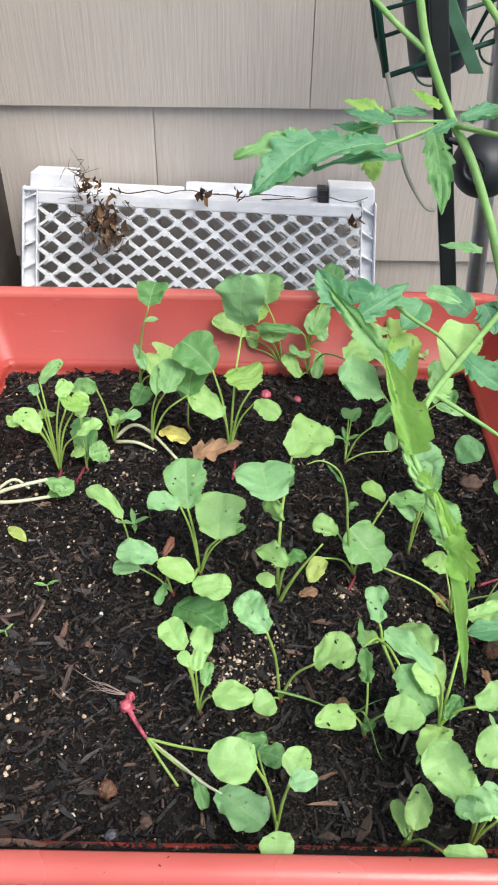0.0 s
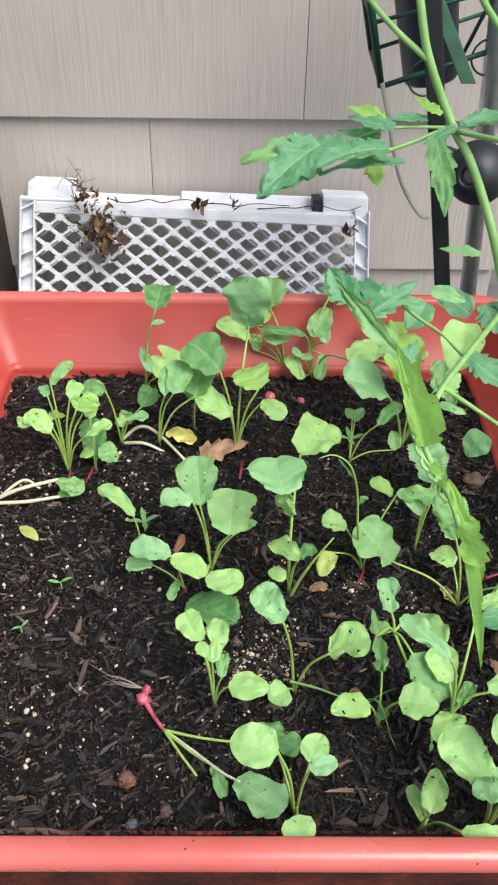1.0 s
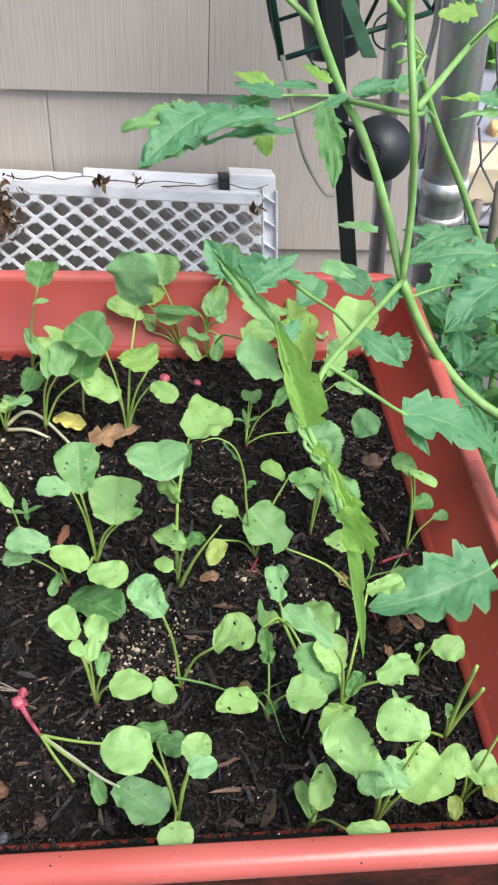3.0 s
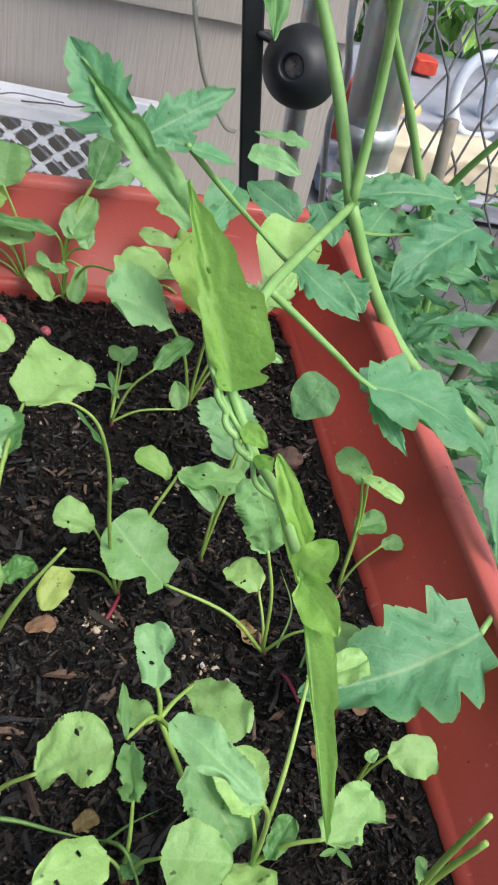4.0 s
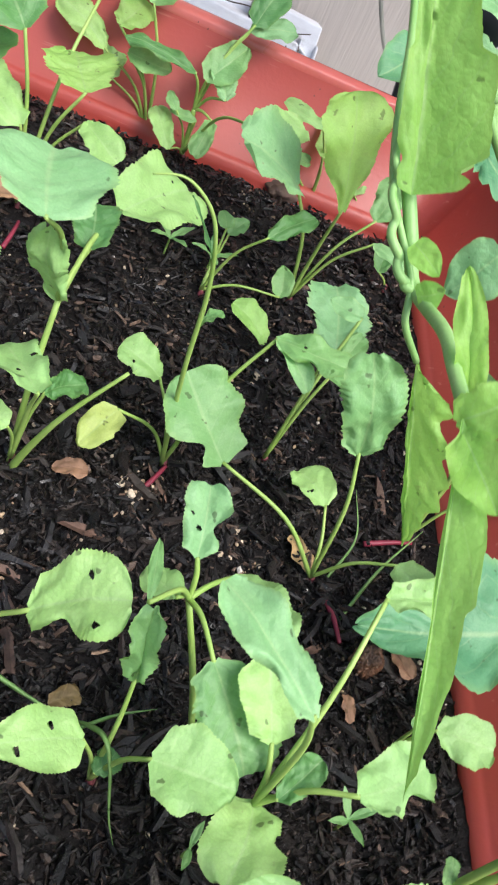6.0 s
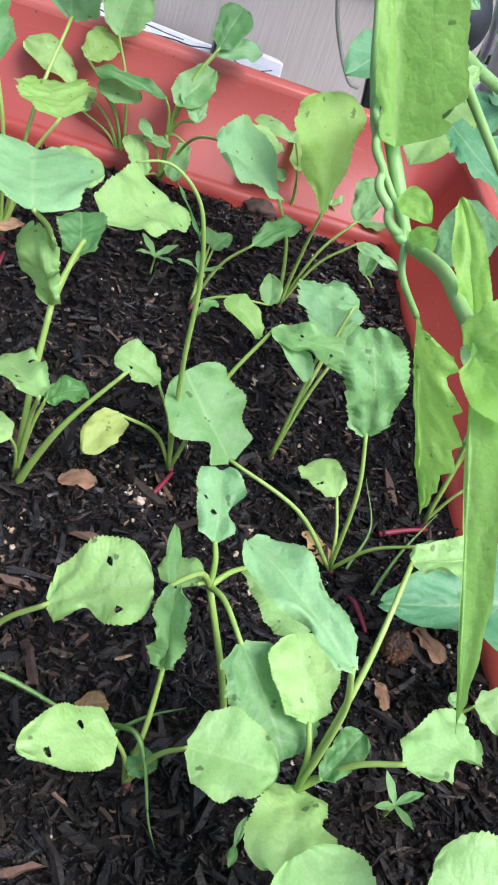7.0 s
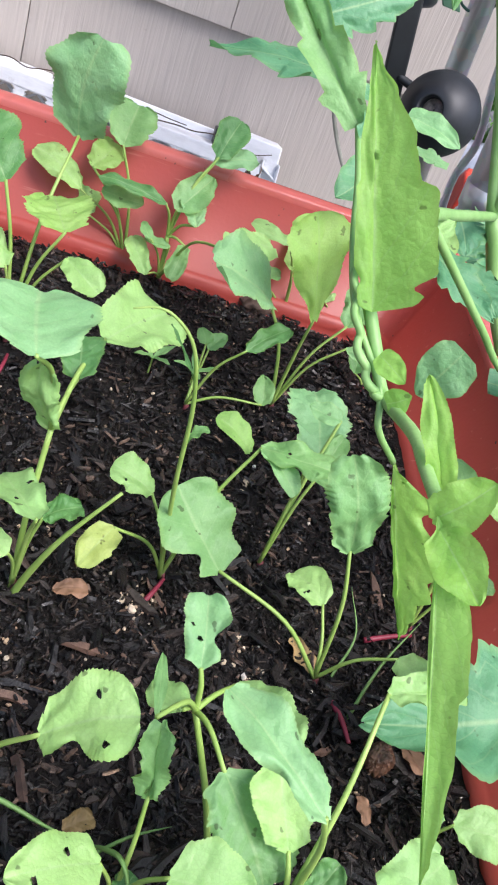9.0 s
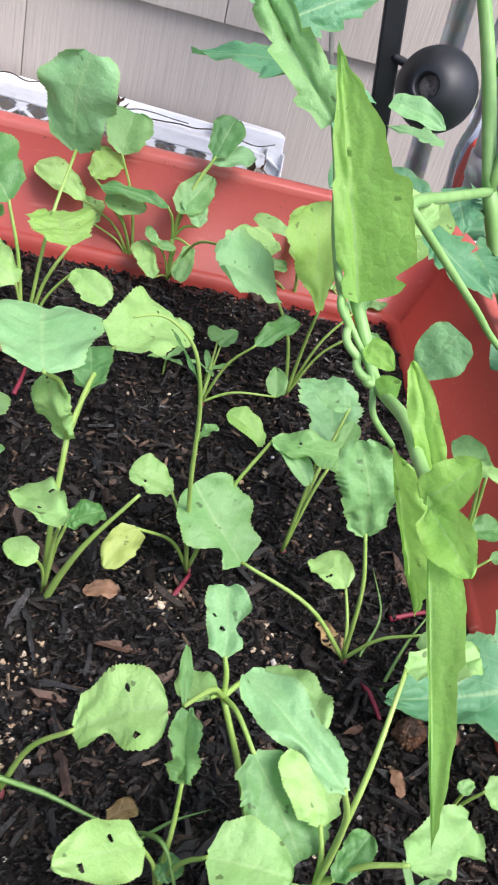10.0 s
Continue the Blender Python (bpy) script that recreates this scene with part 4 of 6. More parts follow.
stalk(tomato, [(0.217, 0.7748, 0.1315), (0.2149, 0.7817, 0.1936), (0.1984, 0.7646, 0.2644), (0.1928, 0.7901, 0.3136), (0.1811, 0.786, 0.3696), (0.169, 0.813, 0.48)], 0.0029, 0.0025, name="main_stem")
stalk(tomato, [(0.1879, 0.79, 0.3137), (0.1579, 0.7861, 0.3467), (0.1312, 0.7842, 0.3836)], 0.0026)
stalk(tomato, [(0.1462, 0.871, 0.2855), (0.1178, 0.8812, 0.3063), (0.0777, 0.8745, 0.3457)], 0.0026)
stalk(tomato, [(0.40, 0.90, GROUND), (0.4334, 1.016, -0.15), (0.395, 0.9895, 0), (0.371, 0.9865, 0.031), (0.3208, 0.9745, 0.1171), (0.2797, 0.9664, 0.1822), (0.2329, 0.9336, 0.2699), (0.2159, 0.9178, 0.3453), (0.209, 0.933, 0.44)], 0.0042, 0.0030, name="main_stem")
stalk(tomato, [(0.371, 0.9865, 0.031), (0.3733, 0.954, 0.0887), (0.3927, 0.9149, 0.1638)], 0.0034)
stalk(tomato, [(0.2003, 0.7647, 0.2662), (0.2591, 0.8525, 0.2829), (0.3092, 0.905, 0.3059), (0.369, 0.953, 0.36)], 0.0026)
stalk(tomato, [(0.1709, 0.8499, 0.2399), (0.2102, 0.8059, 0.2474), (0.2444, 0.8839, 0.2209), (0.2776, 0.9661, 0.1844)], 0.0022)
stalk(tomato, [(0.1688, 0.86, 0.2391), (0.1279, 0.8475, 0.2275), (0.0908, 0.8195, 0.2306), (0.0633, 0.8398, 0.2274)], 0.0019, 0.0009)
stalk(tomato, [(0.1688, 0.86, 0.2391), (0.1173, 0.8501, 0.2408), (0.0681, 0.8501, 0.2234), (0.0386, 0.8502, 0.2244)], 0.0013, 0.0007)
stalk(tomato, [(0.217, 0.7748, 0.1315), (0.1583, 0.6628, 0.1637), (0.128, 0.604, 0.18), (0.119, 0.588, 0.1725), (0.113, 0.571, 0.165)], 0.0024, 0.0015)
stalk(tomato, [(0.128, 0.604, 0.18), (0.146, 0.6087, 0.1644), (0.1646, 0.6134, 0.1482), (0.1826, 0.6181, 0.1326), (0.2189, 0.6173, 0.1127)], 0.0015, 0.0011)
stalk(tomato, [(0.113, 0.571, 0.165), (0.1175, 0.5635, 0.1575), (0.122, 0.556, 0.15), (0.124, 0.534, 0.156), (0.124, 0.52, 0.1575), (0.124, 0.506, 0.159)], 0.0018, 0.0016)
stalk(tomato, [(0.1023, 0.6168, 0.193), (0.1035, 0.598, 0.186), (0.1048, 0.5792, 0.1755), (0.1099, 0.5689, 0.1635), (0.12, 0.556, 0.152), (0.1226, 0.5494, 0.1441), (0.133, 0.554, 0.132)], 0.001, 0.0009)
stalk(tomato, [(0.1098, 0.6974, 0.1847), (0.1327, 0.7096, 0.1604), (0.1572, 0.7261, 0.1352), (0.1658, 0.7048, 0.1339), (0.1595, 0.6757, 0.1528)], 0.0014, 0.0011)
stalk(tomato, [(0.2383, 0.5504, 0.0608), (0.2647, 0.5769, 0.0503), (0.304, 0.6274, 0.01), (0.3411, 0.7171, 0.01)], 0.0015, 0.0015)
stalk(tomato, [(0.2274, 0.7811, 0.113), (0.2907, 0.8743, 0.0659), (0.3398, 0.8545, 0.0858)], 0.0014)
stalk(tomato, [(0.3353, 0.885, 0.0937), (0.3657, 0.9338, 0.0711), (0.3862, 0.9854, 0.011)], 0.0015)
# a tendril twisted round the leaf stalk
bm = bmesh.new()
tw = [q + 0.0007 * math.sin(math.pi * k / 61) ** 0.4 * Vector((math.cos(k * 0.62), math.sin(k * 0.62), 0)) for k, q in enumerate(smooth_path([(0.1052, 0.578, 0.181), (0.1066, 0.573, 0.1727), (0.109, 0.5666, 0.1654), (0.1127, 0.5602, 0.1577), (0.1175, 0.5552, 0.152), (0.1206, 0.5541, 0.1501)], 12))]
tube(bm, tw, 0.0009, 0.0013, 8, 2, wobble=0.0)
part("tendril", bm, VINE, tomato, smooth=True)
# the leaf that droops over the back row
leaf(tomato, (0.1023, 0.6168, 0.193), 0.060, 141, 36, 61, 0.016, "M", "m", fold=26)
leaf(tomato, (0.1023, 0.6108, 0.192), 0.020, 53, 11, -43, 0.012, "N", "m")
leaf(tomato, (0.1118, 0.6964, 0.1846), 0.060, 148, -12, 22, 0.022, "N", "m")
leaf(tomato, (0.1117, 0.6975, 0.1836), 0.020, 5, -14, -20, 0.010, "N", "o")
# a small green fruit and a flower truss on the side branch
b = bmesh.new()
lathe(b, [(r * 0.56, h * 0.56) for r, h in ((0.0002, -0.0088), (0.0045, -0.0078), (0.0078, -0.0042), (0.0090, 0.0), (0.0080, 0.0042), (0.0048, 0.0072), (0.0012, 0.0076))], (0.2679, 0.8018, 0.2955), 20, axis=(0.2, 0, 1))
part("green_fruit", b, stem_material("unripe_tomato", (0.16, 0.30, 0.06), (0.24, 0.40, 0.09)), tomato, "small unripe green tomato", smooth=True)
for k in range(5):
    leaf(tomato, (0.2688, 0.8019, 0.2996), 0.006, 72 * k, 15, 0, 0.0018, "D", "n")
stalk(tomato, [(0.2688, 0.8019, 0.2996), (0.2671, 0.807, 0.3082), (0.2623, 0.8222, 0.3063), (0.2551, 0.8473, 0.2819)], 0.0010, 0.0010)
stalk(tomato, [(0.1992, 0.7828, 0.2775), (0.2111, 0.8054, 0.2851), (0.2199, 0.8259, 0.2791)], 0.0012, 0.0008)
petal = plain_material("yellow_petal", (0.80, 0.58, 0.03), 0.5, vary=0.2)
for k in range(5):
    b = blade(0.005, 0.0022, "n", 40 + k)
    b.transform(turned(0.215, 0.827, 0.280, 72 * k, -25, 0))
    part("petal", b, petal, tomato, smooth=True)
for dx, dz in ((-0.012, -0.006), (-0.018, 0.004), (-0.008, 0.010)):
    stalk(tomato, [(0.215, 0.8146, 0.2831), (0.209 + dx * 0.6, 0.816, 0.286 + dz), (0.209 + dx, 0.818, 0.283 + dz)], 0.0008, 0.0016)
# the crown of the plant, unseen above the bed, added for its shade
rc = random.Random(12)
for k in range(16):
    x, y, z = rc.uniform(0.10, 0.40), rc.uniform(0.75, 1.0), rc.uniform(0.60, 0.86)
    az = rc.uniform(0, 360)
    leaf(tomato, (x, y, z), rc.uniform(0.06, 0.10), az, rc.uniform(-35, 5), rc.uniform(-25, 25), rc.uniform(0.03, 0.05), rc.choice("NNM"), "m")
for a, c in (((0.119, 0.953, 0.46), (0.169, 0.903, 0.86)), ((0.169, 0.813, 0.48), (0.269, 0.743, 0.84)), ((0.209, 0.933, 0.44), (0.369, 0.803, 0.82))):
    stalk(tomato, [a, Vector(a).lerp(Vector(c), 0.5) + Vector((0.02, 0, 0)), c], 0.0034, 0.0017, name="main_stem")
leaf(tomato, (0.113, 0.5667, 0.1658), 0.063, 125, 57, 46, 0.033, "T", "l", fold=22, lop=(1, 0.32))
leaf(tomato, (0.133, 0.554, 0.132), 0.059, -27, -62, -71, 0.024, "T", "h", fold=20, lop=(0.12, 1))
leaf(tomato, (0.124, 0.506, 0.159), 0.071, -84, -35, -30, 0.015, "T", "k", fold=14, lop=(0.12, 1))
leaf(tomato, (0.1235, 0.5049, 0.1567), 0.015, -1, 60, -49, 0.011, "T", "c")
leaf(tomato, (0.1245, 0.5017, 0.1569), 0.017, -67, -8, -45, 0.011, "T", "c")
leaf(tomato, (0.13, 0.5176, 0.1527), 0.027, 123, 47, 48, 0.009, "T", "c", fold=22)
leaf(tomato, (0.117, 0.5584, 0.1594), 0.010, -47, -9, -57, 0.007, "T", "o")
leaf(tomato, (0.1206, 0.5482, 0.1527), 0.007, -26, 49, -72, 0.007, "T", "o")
leaf(tomato, (0.1422, 0.7237, 0.1741), 0.025, -23, -6, -39, 0.012, "B", "o")
leaf(tomato, (0.1602, 0.607, 0.1424), 0.022, 169, -72, 68, 0.018, "B", "o")
leaf(tomato, (0.1826, 0.6181, 0.1326), 0.080, -1, -29, -14, 0.040, "N", "d")
leaf(tomato, (0.1916, 0.6425, 0.1151), 0.037, -7, 7, -26, 0.022, "N", "m")
leaf(tomato, (0.188, 0.6208, 0.1247), 0.028, -65, -19, -19, 0.012, "N", "m")
leaf(tomato, (0.2383, 0.5504, 0.0608), 0.080, -168, -11, 11, 0.053, "N", "d")
leaf(tomato, (0.1717, 0.7052, 0.1325), 0.038, -44, -15, -25, 0.022, "N", "m")
leaf(tomato, (0.2003, 0.8087, 0.1014), 0.037, 140, 14, 28, 0.025, "N", "o")
leaf(tomato, (0.1509, 0.7696, 0.1364), 0.028, -131, -27, 15, 0.023, "N", "o")
leaf(tomato, (0.1787, 0.7495, 0.1307), 0.043, -109, -30, 2, 0.034, "P", "o")
leaf(tomato, (0.2019, 0.7844, 0.1256), 0.025, -73, -27, -17, 0.026, "N", "m")
leaf(tomato, (0.3353, 0.885, 0.0937), 0.083, -180, -9, 20, 0.037, "N", "d")
leaf(tomato, (0.3417, 0.8541, 0.091), 0.083, -147, -22, 12, 0.054, "N", "d")
leaf(tomato, (0.3719, 0.9063, 0.0108), 0.053, 151, 1, 23, 0.020, "N", "m")
leaf(tomato, (0.262, 0.8731, 0.0641), 0.034, -30, -7, -30, 0.022, "N", "m")
leaf(tomato, (0.266, 0.6406, 0.0957), 0.068, -98, -26, -10, 0.021, "N", "m")
leaf(tomato, (0.2802, 0.6052, 0.0279), 0.014, -139, -23, 7, 0.019, "N", "c")
leaf(tomato, (0.0711, 0.8398, 0.2244), 0.064, -147, -17, 22, 0.028, "N", "m")
leaf(tomato, (0.0416, 0.8502, 0.2244), 0.030, -168, -4, 19, 0.009, "G", "m")
leaf(tomato, (0.1143, 0.8501, 0.2349), 0.034, 167, 2, 24, 0.013, "N", "m")
leaf(tomato, (0.1089, 0.8534, 0.2156), 0.022, -72, -41, -17, 0.018, "G", "m")
leaf(tomato, (0.1319, 0.8335, 0.2221), 0.067, -169, -4, 12, 0.013, "N", "m")
leaf(tomato, (0.1483, 0.8116, 0.2484), 0.057, -83, -43, -12, 0.023, "D", "m")
leaf(tomato, (0.18, 0.8729, 0.2364), 0.040, 4, 7, -23, 0.014, "N", "m")
leaf(tomato, (0.3184, 0.9027, 0.2231), 0.055, 168, -3, 16, 0.014, "G", "m")
leaf(tomato, (0.3203, 0.9031, 0.2144), 0.048, -177, -7, 15, 0.011, "B", "m")
leaf(tomato, (0.223, 0.8885, 0.1142), 0.036, 164, 0, 22, 0.013, "B", "m")
leaf(tomato, (0.2976, 1.012, 0.0201), 0.100, 14, 10, -15, 0.026, "N", "m")
leaf(tomato, (0.2888, 0.9544, 0.0143), 0.059, -63, -17, -17, 0.027, "D", "m")
leaf(tomato, (0.4075, 1.01, -0.106), 0.061, 40, 20, -9, 0.041, "D", "m")
leaf(tomato, (0.3104, 1.008, 0.2633), 0.032, 179, -9, 28, 0.028, "G", "m")
leaf(tomato, (0.1947, 0.7066, 0.1281), 0.020, -60, -23, -29, 0.022, "N", "m")
leaf(tomato, (0.1304, 0.617, 0.1643), 0.018, 34, 30, -20, 0.015, "P", "m")
leaf(tomato, (0.0672, 0.8398, 0.2323), 0.063, -143, -25, 24, 0.041, "N", "d")
leaf(tomato, (0.0633, 0.8449, 0.2323), 0.059, -164, -10, 24, 0.022, "M", "m")
leaf(tomato, (0.1157, 0.8203, 0.2377), 0.060, -166, -10, 20, 0.024, "N", "d")
leaf(tomato, (0.1193, 0.8502, 0.2437), 0.036, 148, 10, 25, 0.016, "G", "m")
leaf(tomato, (0.0917, 0.8398, 0.2293), 0.033, 166, 3, 26, 0.019, "N", "m")
leaf(tomato, (0.1223, 0.8399, 0.2457), 0.036, 159, 5, 26, 0.016, "N", "m")
leaf(tomato, (0.0976, 0.8398, 0.2302), 0.026, -35, -9, -17, 0.014, "N", "m")
leaf(tomato, (0.2245, 0.7857, 0.1254), 0.026, -156, -22, 22, 0.022, "N", "m")
leaf(tomato, (0.3736, 1.022, 0.0093), 0.059, -49, -11, -22, 0.042, "N", "m")
leaf(tomato, (0.4019, 1.114, -0.086), 0.058, -56, -13, -19, 0.033, "D", "m")

# the broad end of that leaf
leaf(tomato, (0.07764, 0.6369, 0.2158), 0.027, 141, 36, 47, 0.021, "N", "m")
leaf(tomato, (0.08241, 0.633, 0.2114), 0.036, 24, 25, -53, 0.016, "N", "m")
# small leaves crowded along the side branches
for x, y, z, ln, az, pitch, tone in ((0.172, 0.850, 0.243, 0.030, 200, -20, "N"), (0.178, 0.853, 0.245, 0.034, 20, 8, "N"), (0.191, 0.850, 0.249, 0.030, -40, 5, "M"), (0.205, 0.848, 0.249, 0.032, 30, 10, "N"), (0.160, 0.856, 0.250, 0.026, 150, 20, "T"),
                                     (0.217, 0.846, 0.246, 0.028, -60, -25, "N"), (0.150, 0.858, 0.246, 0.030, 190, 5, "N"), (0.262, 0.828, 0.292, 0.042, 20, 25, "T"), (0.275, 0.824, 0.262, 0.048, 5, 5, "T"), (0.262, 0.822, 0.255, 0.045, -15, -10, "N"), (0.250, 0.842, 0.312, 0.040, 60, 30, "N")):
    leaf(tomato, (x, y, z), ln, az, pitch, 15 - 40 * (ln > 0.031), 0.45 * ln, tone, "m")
# ---------- mulch, grit and litter on the soil ----------
CHIP = island_material("bark_mulch", ((0.0, (0.0060, 0.0058, 0.0056)), (0.45, (0.0118, 0.0101, 0.0090)), (0.78, (0.026, 0.0212, 0.0178)), (0.93, (0.052, 0.038, 0.030)), (1.0, (0.17, 0.112, 0.080))), 0.36, 1.0, 0.75, fibre=True)
CHIP.node_tree.nodes["Principled BSDF"].inputs["Specular IOR Level"].default_value = 0.42
CRUMB = island_material("soil_crumbs", ((0.0, (0.003, 0.0025, 0.002)), (0.6, (0.012, 0.0098, 0.0085)), (0.92, (0.034, 0.025, 0.019)), (1.0, (0.14, 0.10, 0.065))), 0.6)
GRIT = island_material("perlite", ((0.0, (0.44, 0.35, 0.24)), (0.45, (0.57, 0.47, 0.35)), (0.55, (0.38, 0.26, 0.17)), (0.85, (0.50, 0.36, 0.22)), (1.0, (0.74, 0.71, 0.66))), 0.7, amount=0.35)


def scattered(name, pieces, material, label):
    me = bpy.data.meshes.new(name)
    vs, fs = [], []
    for pv, pf in pieces:
        k = len(vs)
        vs.extend(pv)
        fs.extend([tuple(i + k for i in f) for f in pf])
    me.from_pydata(vs, [], fs)
    me.materials.append(material)
    if "chip" in name:
        # the grain follows each sliver
        flat = [c for q in GRAIN for c in q]
        uv = me.uv_layers.new(name="grain")
        uv.data.foreach_set("uv", [c for lp in me.loops for c in flat[2 * lp.vertex_index:2 * lp.vertex_index + 2]])
        GRAIN.clear()
    return tagged(new(name, me), label, "mulch" if "chip" in name else "soil", kind="stuff")


GRAIN = []  # each chip vertex along and across its grain


def chip_piece(rnd, x, y, length, width, thick, lift=0.0, aim=None):
    """A splintered sliver of bark."""
    a, tilt, roll = rnd.uniform(0, 2 * math.pi), rnd.gauss(0, 0.24), rnd.gauss(0, 0.45)
    a = a if aim is None else aim
    m = Matrix.Translation((x, y, height(x, y) + thick * 0.5 + lift)) @ Matrix.Rotation(a, 4, "Z") @ Matrix.Rotation(tilt, 4, "Y") @ Matrix.Rotation(roll, 4, "X")
    n, vs = (4 if length > 0.005 else 3), []
    shift = rnd.uniform(0, 9)
    bend = rnd.gauss(0, 0.06) * length
    for i in range(n + 1):
        u = i / n
        w = width * (0.55 + 0.45 * math.sin(math.pi * (0.12 + 0.76 * u))) * rnd.uniform(0.55, 1.25) / 2
        t = thick * rnd.uniform(0.7, 1.2) / 2
        px, py = (u - 0.5) * length, bend * 4 * u * (1 - u) + rnd.gauss(0, 0.05) * width
        skew = rnd.gauss(0, 0.12) * length if i in (0, n) else 0
        GRAIN.extend(((px + shift, py - w + shift), (px + shift, py + w + shift), (px + shift, py + w * 0.8 + shift), (px + shift, py - w * 0.8 + shift)))
        vs += [m @ Vector(c) for c in ((px + skew, py - w, -t), (px - skew, py + w, -t), (px - skew * 0.7, py + w * 0.8, t), (px + skew * 0.7, py - w * 0.8, t))]
    fs = []
    for i in range(n):
        p, q = 4 * i, 4 * i + 4
        fs += [(p + j, p + (j + 1) % 4, q + (j + 1) % 4, q + j) for j in range(4)]
    return vs, fs + [(3, 2, 1, 0), (4 * n, 4 * n + 1, 4 * n + 2, 4 * n + 3)]


ICO = None


def grain_piece(rnd, x, y, r, sink=0.3):
    """A rough little lump."""
    global ICO
    if ICO is None:
        b = bmesh.new()
        bmesh.ops.create_icosphere(b, subdivisions=1, radius=1)
        b.verts.ensure_lookup_table()
        ICO = ([v.co.copy() for v in b.verts], [tuple(v.index for v in f.verts) for f in b.faces])
        b.free()
    s = Vector((rnd.uniform(0.7, 1.3), rnd.uniform(0.7, 1.3), rnd.uniform(0.6, 1.0))) * r
    c = Vector((x, y, height(x, y) + r * (0.75 - sink)))
    turn = Euler((rnd.uniform(0, 6), rnd.uniform(0, 6), rnd.uniform(0, 6))).to_matrix()
    return [c + turn @ Vector((v.x * s.x, v.y * s.y, v.z * s.z)) * rnd.uniform(0.78, 1.15) for v in ICO[0]], ICO[1]


rnd = random.Random(5)


def spot():
    return rnd.uniform(-0.210, 0.2195), rnd.uniform(0.4045, 0.856)


pieces = []
for k in range(26000):
    x, y = spot()
    big = rnd.random()
    if big < 0.36:
        ln = rnd.uniform(0.0020, 0.0085)
        w = rnd.uniform(0.0002, 0.0006)
    elif big < 0.84:
        ln = rnd.uniform(0.0010, 0.0040)
        w = ln * rnd.uniform(0.3, 0.8)
    else:
        ln = rnd.uniform(0.0045, 0.0120)
        w = ln * rnd.uniform(0.16, 0.48)
    pieces.append(chip_piece(rnd, x, y, ln, w, rnd.uniform(0.0004, 0.0017), rnd.uniform(-0.0010, 0.0024)))
for k in range(11000):
    # finer shreds where the bed is seen closest
    ln = rnd.uniform(0.0007, 0.0026)
    pieces.append(chip_piece(rnd, rnd.uniform(0.0, 0.215), rnd.uniform(0.408, 0.66), ln, ln * rnd.uniform(0.12, 0.6), rnd.uniform(0.0003, 0.0009), rnd.uniform(0.0, 0.0026)))
mulch = scattered("bark_chips", pieces, CHIP, "damp dark shredded bark mulch strewn over the soil")
# the nearest large chips, one by one
SINGLE = plain_material("single_bark_chip", (0.022, 0.015, 0.012), 0.5, vary=0.5, scale=180, relief=0.7)
nn, ll = SINGLE.node_tree.nodes, SINGLE.node_tree.links
tone = ramp(nn, ll, nn.new("ShaderNodeObjectInfo").outputs["Random"], (0.0, (0.005, 0.0048, 0.005)), (0.60, (0.013, 0.0112, 0.0102)), (0.86, (0.040, 0.029, 0.023)), (1.0, (0.15, 0.095, 0.068)))
grain = ramp(nn, ll, noise_tex(nn, ll, coords(nn, ll, (90, 900, 400)), 1.0, 4, 0.65), (0.3, grey(0.4)), (0.7, grey(1.4)))
ll.new(mix(nn, ll, 0.7, tone, grain, "MULTIPLY"), nn["Principled BSDF"].inputs["Base Color"])
GRAIN.clear()
shapes = []
for k in range(14):
    pv, pf = chip_piece(rnd, 0, 0, 0.014, 0.014 * rnd.uniform(0.14, 0.34), 0.0017, aim=0.0)
    me = bpy.data.meshes.new("bark_chip")
    me.from_pydata([Vector(p) - Vector((0, 0, height(0, 0))) for p in pv], [], pf)
    me.materials.append(SINGLE)
    shapes.append(me)
GRAIN.clear()
for k in range(280):
    x, y = rnd.uniform(-0.20, 0.21), rnd.uniform(0.420, 0.640)
    ob = new("bark_chip", rnd.choice(shapes))
    ob.parent = mulch
    ob.matrix_world = pose(x, y, height(x, y) + 0.0013, rnd.gauss(0, 8), rnd.gauss(0, 8), rnd.uniform(0, 360)) @ Matrix.Scale(rnd.uniform(0.45, 1.2), 4)
FIBRE = island_material("dry_bark_fibre", ((0.0, (0.014, 0.009, 0.007)), (0.5, (0.035, 0.024, 0.017)), (0.85, (0.095, 0.060, 0.042)), (1.0, (0.30, 0.20, 0.13))), 0.6, 0.9, 0.7, fibre=True)
pieces = []
for k in range(3200):
    x, y = spot()
    if rnd.random() < 0.45:
        x, y = -0.212 + abs(rnd.gauss(0, 0.085)), rnd.uniform(0.412, 0.70)
        if x > 0.2:
            continue
    ln = rnd.uniform(0.0014, 0.0060)
    pieces.append(chip_piece(rnd, x, y, ln, min(0.0015, ln * rnd.uniform(0.12, 0.4)), rnd.uniform(0.0004, 0.0010), rnd.uniform(0.0004, 0.0026)))
scattered("bark_chip_fibres", pieces, FIBRE, "dry brown bark fibres lying on the dark mulch")
pieces = [grain_piece(rnd, *spot(), rnd.choice((0.0003, 0.0004, 0.0006, 0.0008, 0.0013))) for k in range(15000)]
scattered("soil_crumbs", pieces, CRUMB, "loose dark crumbs of potting soil")
pieces = []
for k in range(420):
    x, y = -0.212 + abs(rnd.gauss(0, 0.10)), rnd.uniform(0.412, 0.74)
    if x < 0.22:
        pieces.append(grain_piece(rnd, x, y, rnd.choice((0.0005, 0.0007, 0.0009, 0.0014, 0.0019)), 0.0))
for k in range(800):
    pieces.append(grain_piece(rnd, *spot(), rnd.choice((0.0004, 0.0006, 0.0008, 0.0011)), 0.0))
